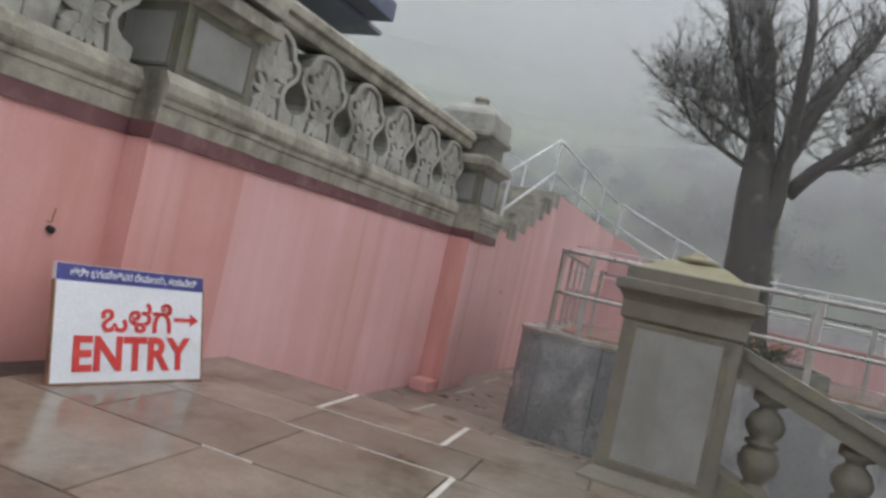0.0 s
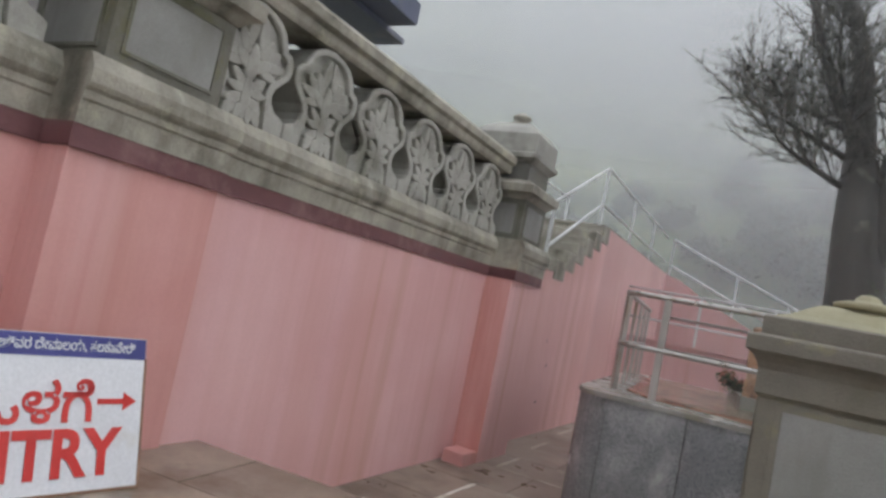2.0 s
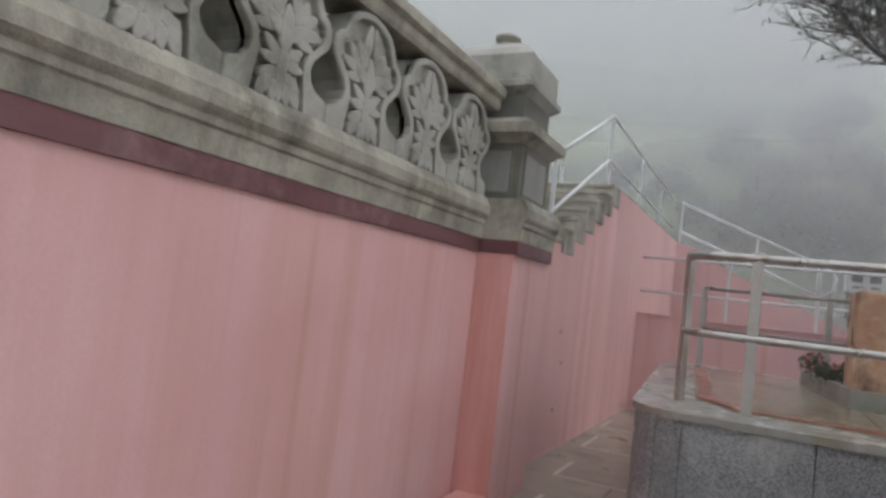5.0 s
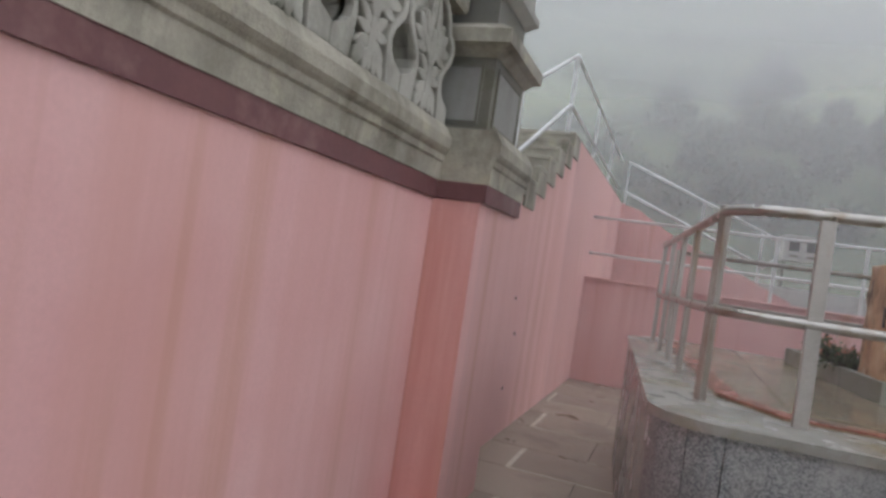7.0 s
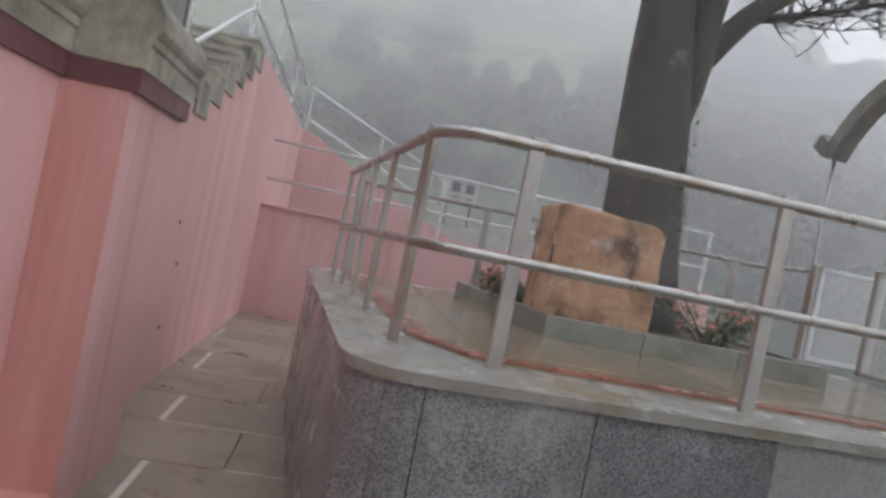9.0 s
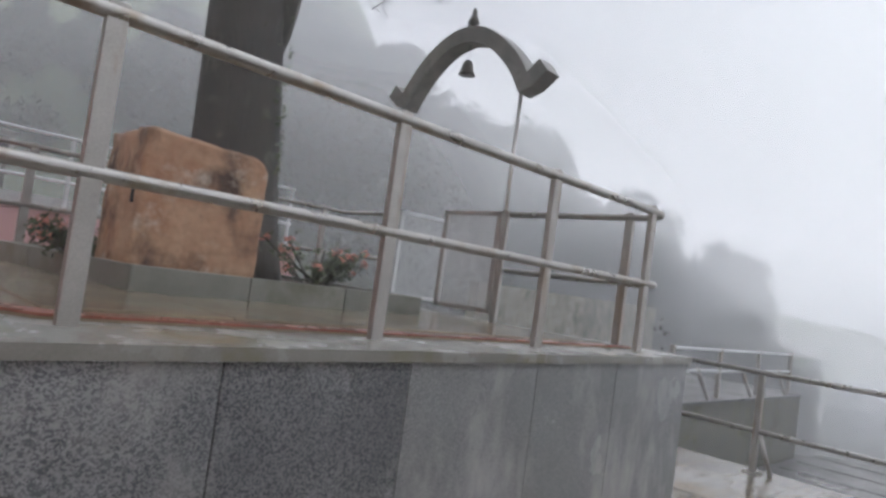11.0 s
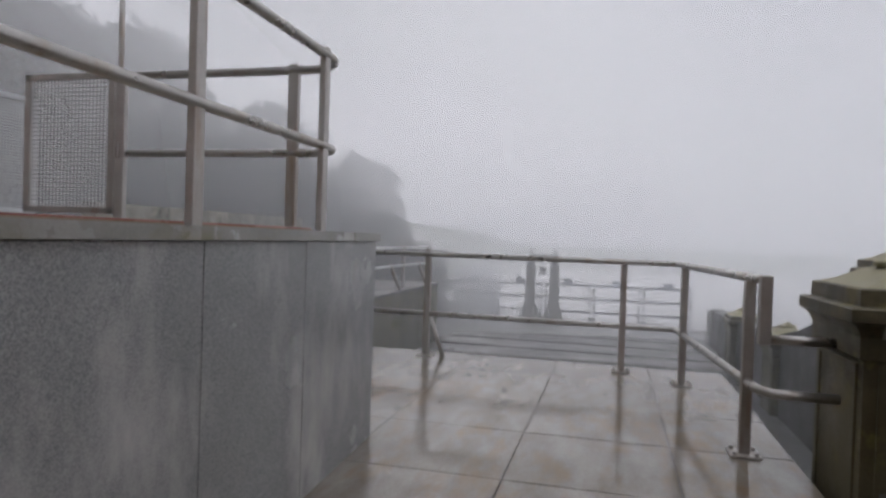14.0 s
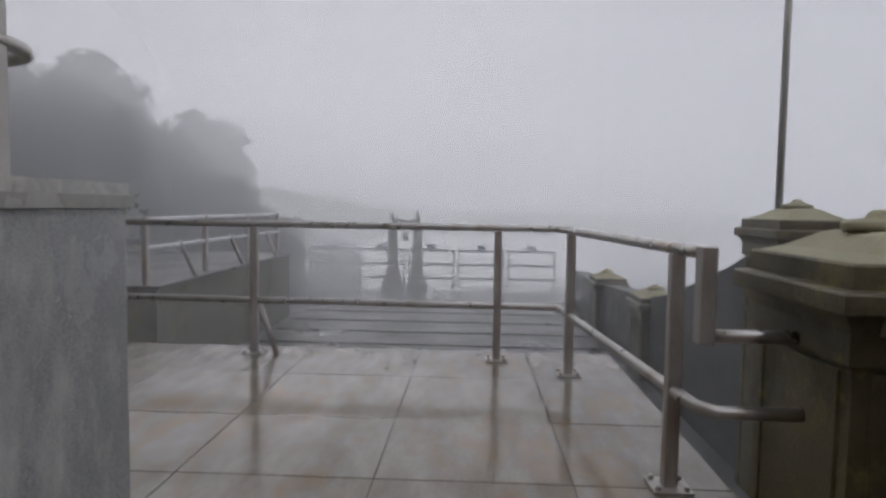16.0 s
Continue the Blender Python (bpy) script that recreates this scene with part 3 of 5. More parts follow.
# ---- carved balustrade on the ledge ----
OUTER = [(0.362, 0.0), (0.362, 0.10), (0.335, 0.115), (0.27, 0.14), (0.225, 0.19), (0.212, 0.25), (0.235, 0.31), (0.285, 0.365), (0.335, 0.42), (0.352, 0.48), (0.345, 0.54),
         (0.318, 0.585), (0.272, 0.605), (0.252, 0.65), (0.225, 0.71), (0.175, 0.765), (0.10, 0.80), (0.0, 0.82)]
INNER = [(0.19, 0.0), (0.185, 0.04), (0.18, 0.09), (0.172, 0.14), (0.163, 0.19), (0.160, 0.25), (0.178, 0.32), (0.235, 0.385), (0.28, 0.435), (0.298, 0.48), (0.290, 0.525),
         (0.272, 0.545), (0.228, 0.565), (0.205, 0.62), (0.182, 0.68), (0.142, 0.725), (0.08, 0.752), (0.0, 0.765)]


def both_sides(half):
    return half + [(-x, z) for x, z in reversed(half) if x > 1e-6]


def lobe(bm, x, z, length, width, angle, y0, y1):
    """A flat carved lobe with a worn, rounded edge, standing from y0 out to y1, pointed at its outer end."""
    c, s = math.cos(angle), math.sin(angle)
    rows = []
    for y, f in ((y0, 1.0), (y1 + 0.010, 1.0), (y1 + 0.003, 0.93), (y1, 0.78)):
        row = []
        for k in range(14):
            t = math.tau * k / 14
            u, v = math.cos(t) * length / 2 * f, math.sin(t) * width / 2 * (1.0 - 0.22 * math.cos(t)) * f
            row.append(bm.verts.new((x + u * c - v * s, y, z + u * s + v * c)))
        rows.append(row)
    for p, q in zip(rows, rows[1:]):
        for k in range(14):
            bm.faces.new((p[k], p[(k + 1) % 14], q[(k + 1) % 14], q[k]))
    bm.faces.new(rows[-1])


def carved_panel():
    thick = 0.27
    thing = new("carved_panel")
    bm = prism(both_sides(OUTER), thick - 0.01)
    bmesh.ops.translate(bm, verts=bm.verts[:], vec=(0, 0.01, 0))
    part("plate", bm, CARVED, thing)
    bm = bmesh.new()
    out, inn = both_sides(OUTER), both_sides(INNER)
    cx, cz = 0.0, 0.4
    rows = []
    for pts, y, f in ((out, 0.045, 1.0), (out, -0.022, 1.0), (out, -0.032, 0.978), (inn, -0.032, 1.025), (inn, -0.024, 1.0), (inn, 0.045, 1.0)):
        rows.append([bm.verts.new((cx + (x - cx) * f, y, cz + (z - cz) * (f if z > 0.02 else 1.0))) for x, z in pts])
    n = len(out)
    for p, q in zip(rows, rows[1:]):
        for k in range(n - 1):
            bm.faces.new((p[k], p[k + 1], q[k + 1], q[k]))
    part("rim", bm, CARVED, thing)
    bm = bmesh.new()
    for x, z, length, width, angle, out_ in ((0.042, 0.615, 0.26, 0.078, 98, 0.034), (0.0, 0.40, 0.27, 0.105, 90, 0.040), (0.0, 0.18, 0.38, 0.085, 90, 0.037), (0.095, 0.52, 0.19, 0.088, 62, 0.036),
                                              (0.158, 0.500, 0.16, 0.085, 42, 0.033), (0.185, 0.430, 0.17, 0.080, 12, 0.035), (0.140, 0.365, 0.16, 0.075, -12, 0.033), (0.075, 0.40, 0.18, 0.090, 35, 0.038),
                                              (0.080, 0.275, 0.15, 0.070, 38, 0.034), (0.090, 0.205, 0.14, 0.068, 5, 0.036), (0.085, 0.125, 0.15, 0.075, -28, 0.033), (0.110, 0.050, 0.14, 0.080, -62, 0.036),
                                              (0.045, 0.045, 0.13, 0.065, -80, 0.039)):
        for sgn in ((1, -1) if x else (1,)):
            lobe(bm, x * sgn, z, length, width, radians(angle if sgn > 0 else 180 - angle), 0.02, -out_)
    bmesh.ops.recalc_face_normals(bm, faces=bm.faces[:])
    part("leaf_relief", bm, CARVED, thing, smooth=False)
    return tagged(thing, "carved grey stone leaf panel set in the balustrade", "balustrade", "carved leaf panels along the ledge")


LEAF_PANEL = carved_panel()
PANEL_Y = [4.28 + 0.75 * k for k in range(6)]
PANEL_SIZE = Matrix.Diagonal((1.03, 1.0, 0.925, 1))
LEAF_PANEL.matrix_world = pose(-3.44, PANEL_Y[0], 2.59, 0, 0, 90) @ PANEL_SIZE
for y in PANEL_Y[1:]:
    copy_thing(LEAF_PANEL, pose(-3.44, y, 2.59, 0, 0, 90))
for y in (2.80, 2.05, 1.30, 0.55):
    copy_thing(LEAF_PANEL, pose(-3.65, y, 2.59, 0, 0, 90))

RAIL_SECTION = [(-0.28, 0.0), (0.03, 0.0), (0.045, 0.03), (0.045, 0.09), (0.085, 0.115), (0.085, 0.185), (0.03, 0.235), (-0.24, 0.25), (-0.32, 0.16)]
for x, y0_, y1_ in ((-3.44, 4.1, 8.5), (-3.65, -8, 3.32)):
    setting(part("trim", along_y([(x + a, 3.355 + b) for a, b in RAIL_SECTION], y0_, y1_), STONE), "long moulded stone handrail of the balustrade", "coping")


def pier(name, x, y, wx, wy, z, h, label, capped=True):
    """A square stone pier: plinth, panelled shaft, shelf, neck and moulded cap with a knob; shaft and neck are coloured
    darker than shelf and cap.
    """
    thing = empty(name, (x, y, z), label, "pier")
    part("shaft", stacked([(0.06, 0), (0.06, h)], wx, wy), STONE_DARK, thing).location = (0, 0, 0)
    for sx, sy, turn in ((1, 0, 90), (0, -1, 0)):
        w = (wy if sx else wx) - 0.30
        bm = bmesh.new()
        f = 0.02
        for a0, a1, c0, c1 in ((-w / 2 - f, w / 2 + f, 0.05, 0.07), (-w / 2 - f, w / 2 + f, h - 0.07, h - 0.05), (-w / 2 - f, -w / 2, 0.07, h - 0.07), (w / 2, w / 2 + f, 0.07, h - 0.07)):
            add_box(bm, a0, a1, -0.014, 0.004, c0, c1)
        fr = part("panel_frame", bm, STONE_DARK, thing)
        pn = part("panel", box(-w / 2, w / 2, -0.006, 0.004, 0.07, h - 0.07), PANEL, thing, "pale rain-washed stone panel")
        for ob in (fr, pn):
            ob.matrix_local = pose(sx * (wx / 2 - 0.06), sy * (wy / 2 - 0.06), 0, 0, 0, turn)
    part("shelf", stacked([(0.05, h), (0.0, h + 0.05), (-0.05, h + 0.07), (-0.05, h + 0.16), (0.06, h + 0.23)], wx, wy), STONE, thing)
    if capped:
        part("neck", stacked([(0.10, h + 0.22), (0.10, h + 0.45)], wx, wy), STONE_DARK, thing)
        part("cap", stacked([(0.09, h + 0.44), (0.02, h + 0.50), (0.02, h + 0.55), (0.06, h + 0.57), (0.06, h + 0.80), (0.12, h + 0.88), (0.25, h + 0.97)], wx, wy), CARVED, thing, "pale stone cap")
        kn = part("knob", lathe([(0.09, 0), (0.13, 0.015), (0.135, 0.045), (0.075, 0.065), (0.07, 0.095), (0.115, 0.105), (0.12, 0.135), (0.07, 0.165), (0.03, 0.185), (0.0, 0.19)], 20), STONE, thing, smooth=True)
        kn.location = (0, 0, h + 0.965)
    return thing


pier("stone_pier", -3.58, 8.93, 0.94, 0.88, 2.59, 0.50, "weathered stone pier with a stepped cap at the stair foot")
p1 = pier("stone_pier", -3.72, 3.70, 0.80, 0.86, 2.59, 0.50, "dark weathered stone pier on the ledge", False)
part("block", box(-0.42, 0.46, -0.46, 0.46, 0.725, 1.02, 0.01), STONE, p1)

# temple eave seen above the balustrade
roof = setting(part("roof_eave", box(-9, -4.43, 2.0, 7.25, 4.41, 4.468), EAVE), "blue-grey eave of the temple roof", "roof")
part("fascia", box(-9, -4.08, 2.0, 6.92, 4.468, 4.70, 0.01), EAVE, roof)
part("hall_wall", box(-9, -6.4, -8, 6.4, 2.3, 4.41), WHITEWASH, roof, "pale plastered temple wall")
setting(part("floor_temple", box(-9, -4.0, -8, 10.9, 2.2, 2.5), STONE_DARK), "stone floor of the temple terrace", "floor")

# ---- newels and the balustrade of the main steps ----


def newel(x, y, z, h, label, stone=None):
    """A broad granite newel: plinth, panelled shaft, moulded cap, domed lid and knob."""
    w, d = 0.895, 0.74
    stone = stone or NEWEL
    thing = empty("newel_post", (x, y, z), label, "newel", "granite newels of the main steps")
    part("plinth", stacked([(0.0, 0), (0.0, 0.05), (0.05, 0.10), (0.085, 0.12)], w, d), stone, thing)
    part("shaft", stacked([(0.085, 0.11), (0.085, h - 0.30), (0.06, h - 0.28), (0.06, h - 0.24)], w, d), stone, thing)
    for sx, sy, turn, span in ((0, -1, 0, w), (0, 1, 180, w), (1, 0, 90, d), (-1, 0, -90, d)):
        pw = span - 0.36
        bm = bmesh.new()
        for a0, a1, c0, c1 in ((-pw / 2 - 0.03, pw / 2 + 0.03, 0.16, 0.19), (-pw / 2 - 0.03, pw / 2 + 0.03, h - 0.34, h - 0.31),
                               (-pw / 2 - 0.03, -pw / 2, 0.19, h - 0.34), (pw / 2, pw / 2 + 0.03, 0.19, h - 0.34)):
            add_box(bm, a0, a1, -0.012, 0.004, c0, c1, 0.003)
        fr = part("panel_frame", bm, stone, thing)
        pn = part("panel", box(-pw / 2, pw / 2, -0.005, 0.004, 0.19, h - 0.34), (PANEL if stone is NEWEL else stone), thing, "grey rain-streaked panel")
        off_x, off_y = sx * (w / 2 - 0.085), sy * (d / 2 - 0.085)
        for ob in (fr, pn):
            ob.matrix_local = pose(off_x, off_y, 0, 0, 0, turn)
    part("cap", stacked([(0.06, h - 0.24), (0.06, h - 0.175), (0.048, h - 0.145), (0.03, h - 0.12), (0.008, h - 0.105), (0.0, h - 0.10), (0.0, h - 0.04), (0.012, h - 0.032), (0.05, h - 0.026),
                         (0.05, h + 0.05), (0.06, h + 0.058)], w, d), stone, thing)
    dome = [(0.075, h + 0.055), (0.09, h + 0.062), (0.15, h + 0.085), (0.20, h + 0.115), (0.245, h + 0.142), (0.28, h + 0.155), (0.315, h + 0.158)]
    part("lid", stacked(dome, w, d), CAPSTONE, thing, "lichened domed lid")
    k = part("knob", lathe([(0.10, 0), (0.135, 0.008), (0.135, 0.03), (0.10, 0.042), (0.055, 0.05), (0.05, 0.065), (0.03, 0.08), (0.0, 0.083)], 24), CAPSTONE, thing, smooth=True)
    k.location = (0, 0, h + 0.155)
    return thing


NX0, NX1, NY = 0.025, 2.815, 4.90
newel(NX0, NY, 0.53, 1.40, "grey granite newel with a lichened domed lid at the step head")
newel(NX1 + 0.01, NY - 0.05, -0.345, 1.32, "dark wet granite newel with a domed lid at the step foot", WET_NEWEL)
newel(6.3, 3.5, -1.65, 2.72, "dark granite newel with a domed lid beyond the steps", WET_NEWEL)

balustrade = empty("step_balustrade", ((NX0 + NX1) / 2, NY, 0.4), "sloping granite balustrade with turned balusters", "balustrade")
x0, x1 = NX0 + 0.36, NX1 - 0.36
zt0, zt1 = 1.62, 0.86


def sloped(z_lo, z_hi, half):
    bm = bmesh.new()
    vs = []
    for x, zz in ((x0, zt0), (x1, zt1)):
        vs.append([bm.verts.new((x, NY + s * half, zz + dz)) for s, dz in ((-1, z_lo), (1, z_lo), (1, z_hi), (-1, z_hi))])
    for k in range(4):
        bm.faces.new((vs[0][k], vs[0][(k + 1) % 4], vs[1][(k + 1) % 4], vs[1][k]))
    bm.faces.new(vs[0])
    bm.faces.new(vs[1][::-1])
    return bm


bal_off = Matrix.Translation(-balustrade.matrix_world.translation)
for nm, lo, hi, half, mt in (("handrail", -0.07, 0.0, 0.17, NEWEL), ("rail_moulding", -0.19, -0.07, 0.13, NEWEL), ("bottom_rail", -0.98, -0.80, 0.15, NEWEL)):
    ob = part(nm, sloped(lo, hi, half), mt, balustrade)
    ob.matrix_local = bal_off
baluster_mesh = finish("baluster", lathe([(0.085, 0.0), (0.085, 0.05), (0.05, 0.08), (0.055, 0.10), (0.095, 0.17), (0.105, 0.23), (0.085, 0.29), (0.06, 0.315), (0.085, 0.325), (0.085, 0.35), (0.06, 0.36),
                                          (0.095, 0.42), (0.10, 0.46), (0.08, 0.52), (0.045, 0.56), (0.05, 0.58), (0.085, 0.60), (0.085, 0.66)], 20), NEWEL, True)
baluster_mesh.transform(Matrix.Diagonal((1.18, 1.18, 1.0, 1)))
n_bal = 4
for k in range(n_bal):
    x = x0 + (x1 - x0) * (k + 0.45) / n_bal
    ob = new("baluster", baluster_mesh)
    ob.parent = balustrade
    ob.matrix_local = bal_off @ pose(x, NY, zt0 + (zt1 - zt0) * (x - x0) / (x1 - x0) - 0.835)
# main steps on the balustrade's other side
main_steps = setting(part("main_steps", box(0.55, 0.95, -3, 4.45, -1.5, UP - 0.17), STEP_STONE), "dark stone steps going down beside the balustrade", "steps")
for k in range(9):
    part("step", box(0.95 + k * 0.4, 1.37 + k * 0.4, -3, 4.5, -1.65, UP - 0.34 - k * 0.17, 0.008), STEP_STONE, main_steps)
setting(part("terrace_wall", box(-0.7, 5.62, 5.27, 5.5, -1.7, -0.351), STONE_DARK), "dark stone face of the terrace", "wall")

# ---- entry sign ----


def entry_sign():
    w, h, t = 1.025, 0.715, 0.035
    thing = new("entry_sign")
    part("board", box(-w / 2, w / 2, 0, t, 0, h, 0.004), SIGN_WHITE, thing)
    part("header", box(-w / 2 + 0.004, w / 2 - 0.004, -0.003, 0.004, h - 0.105, h - 0.004), SIGN_BLUE, thing, "dark blue header strip")
    bm = bmesh.new()
    for x0_, x1_, z0_, z1_ in ((-w / 2 - 0.004, w / 2 + 0.004, -0.004, 0.008), (-w / 2 - 0.004, -w / 2 + 0.006, 0.008, h - 0.1), (w / 2 - 0.006, w / 2 + 0.004, 0.008, h - 0.1)):
        add_box(bm, x0_, x1_, -0.005, t + 0.002, z0_, z1_, 0.002)
    part("edge", bm, RUST, thing, "thin rusting metal edge")
    zc = 0.385

    def lettering(name, text, x, z, width, height, material, bold, label):
        """A line of writing, stretched to its width and height, standing 4 mm proud of the board."""
        curve = bpy.data.curves.new(name, "FONT")
        curve.body, curve.size, curve.extrude, curve.offset = text, 1.0, 0.002, bold
        source = new(name, curve)
        me = bpy.data.meshes.new_from_object(source.evaluated_get(bpy.context.evaluated_depsgraph_get()))
        bpy.data.objects.remove(source)
        px, pz = [v.co.x for v in me.vertices], [v.co.y for v in me.vertices]
        sx, sz = width / (max(px) - min(px)), height / (max(pz) - min(pz))
        me.transform(pose(x - sx * min(px), -0.005, z - sz * min(pz), 90) @ Matrix.Diagonal((sx, sz, 1, 1)))
        me.materials.clear()
        me.materials.append(material)
        ob = new(name, me)
        ob.parent = thing
        tagged(ob, label)

    lettering("header_writing", "ಶ್ರೀ ಭಗಂಡೇಶ್ವರ ದೇವಾಲಯ, ತಲಕಾವೇರಿ", -0.43, h - 0.085, 0.88, 0.062, SIGN_WHITE, 0.012, "small white writing")
    lettering("script_word", "ಒಳಗೆ", -0.225, zc - 0.075, 0.49, 0.20, SIGN_RED, 0.014, "red script word")
    lettering("word", "ENTRY", -0.385, 0.07, 0.80, 0.215, SIGN_RED, 0.03, "bold red capital letters")
    arrow = bmesh.new()
    add_box(arrow, 0.285, 0.42, -0.004, 0.0, zc + 0.008, zc + 0.034)
    tri = [(0.41, zc - 0.022), (0.475, zc + 0.021), (0.41, zc + 0.064)]
    f = [arrow.verts.new((x, -0.004, z)) for x, z in tri]
    g = [arrow.verts.new((x, 0.0, z)) for x, z in tri]
    arrow.faces.new(f)
    arrow.faces.new(g[::-1])
    for k in range(3):
        arrow.faces.new((f[k], g[k], g[(k + 1) % 3], f[(k + 1) % 3]))
    part("arrow", arrow, SIGN_RED, thing, "red arrow")
    return tagged(thing, "white metal entry sign with red lettering leaning on the pink wall", "sign")


sign = entry_sign()
sign.matrix_world = pose(-3.005, 3.215, UP + 0.004, 0, 0, 80.5) @ pose(0, 0, 0, -17.5)

# ---- small things along the wall ----
brick = tagged(part("foundation_block", box(-0.13, 0.13, -0.17, 0.17, 0, 0.15, 0.012), PINK_DARK), "chipped salmon-painted block at the pier's foot", "block")
brick.location = (-3.25, 8.29, LOW - 0.012)
outlet = tagged(part("drain_stub", tube([(0, 0, 0), (0.05, 0, -0.01)], 0.022, 10), DARK), "dark stub of a drain pipe in the wall", "pipe")
outlet.matrix_world = pose(-3.65, 2.89, 1.41)
for y, z in ((11.08, 1.43), (11.26, 1.05), (11.07, 0.50)):
    weep = tagged(part("weep_hole", tube([(0, 0, 0), (0.012, 0, -0.002)], 0.017, 10), DARK), "small dark weep hole in the pink wall", "pipe", "weep holes")
    weep.matrix_world = pose(-3.414, y, z)
hook = tagged(part("wire_hook", tube([(0, 0, 0), (0.05, 0, 0), (0.06, 0, 0.06), (0.05, 0.01, 0.09)], 0.005, 6), RUST), "rusty wire hook in the pink wall", "hook")
hook.matrix_world = pose(-3.65, 2.87, 1.45)

# ---- planter, rock, tree ----
planter_plan = [(-0.85, 11.4), (-0.60, 9.25), (1.48, 9.22), (1.48, 11.4)]
planter = setting(part("planter", slab([(0.4 + (x - 0.4) * 0.94, 10.3 + (y - 10.3) * 0.95) for x, y in planter_plan], PLAT, PLAT + 0.13), SOIL), "low granite kerb round a tree bed", "planter")
for p, q in zip(planter_plan, planter_plan[1:] + planter_plan[:1]):
    d = Vector((q[0] - p[0], q[1] - p[1], 0))
    m = pose(p[0], p[1], PLAT, 0, 0, math.degrees(math.atan2(d.y, d.x)))
    n = max(1, round(d.length / 0.75))
    for k in range(n):
        c = part("kerb_stone", add_box(bmesh.new(), d.length * k / n + 0.003, d.length * (k + 1) / n - 0.003, 0.0, 0.07, -0.004, 0.155, 0.005), KERB, planter)
        c.matrix_world = m


def boulder():
    """A roughly squared block of rock: flat faces, worn arrises, its top falling to one rounded shoulder."""
    bm = bmesh.new()
    bmesh.ops.create_cube(bm, size=1.0)
    bmesh.ops.subdivide_edges(bm, edges=bm.edges[:], cuts=30, use_grid_fill=True)
    for v in bm.verts:
        c = v.co.copy()
        if c.z > 0:
            c.z *= 1.0 - 0.12 * max(0.0, c.x + 0.4) - 2.2 * max(0.0, c.x - 0.36) ** 1.3
        a = sorted((abs(c.x), abs(c.y), abs(c.z)))
        c *= 1.0 - 0.5 * max(0.0, a[1] - 0.455)
        d = noise.noise(c * 2.2) * 0.018 + noise.noise(c * 7.0) * 0.012 + noise.noise(c * 19.0) * 0.006 - max(0.0, noise.noise(c * 4.0 + Vector((3, 1, 0))) - 0.25) * 0.05
        v.co = c + c.normalized() * d
    return bm


rock = tagged(part("boulder", boulder(), ROCK, smooth=True), "orange ochre stained block of rock on the tree bed", "rock")
rock.matrix_world = pose(-0.21, 9.64, 1.74, 0, 0, 0) @ Matrix.Diagonal((0.76, 0.60, 0.80, 1))
part("slot", box(-0.515, -0.485, -0.40, -0.34, -0.04, 0.13, 0.004), DARK, rock, "dark slot cut in the side")


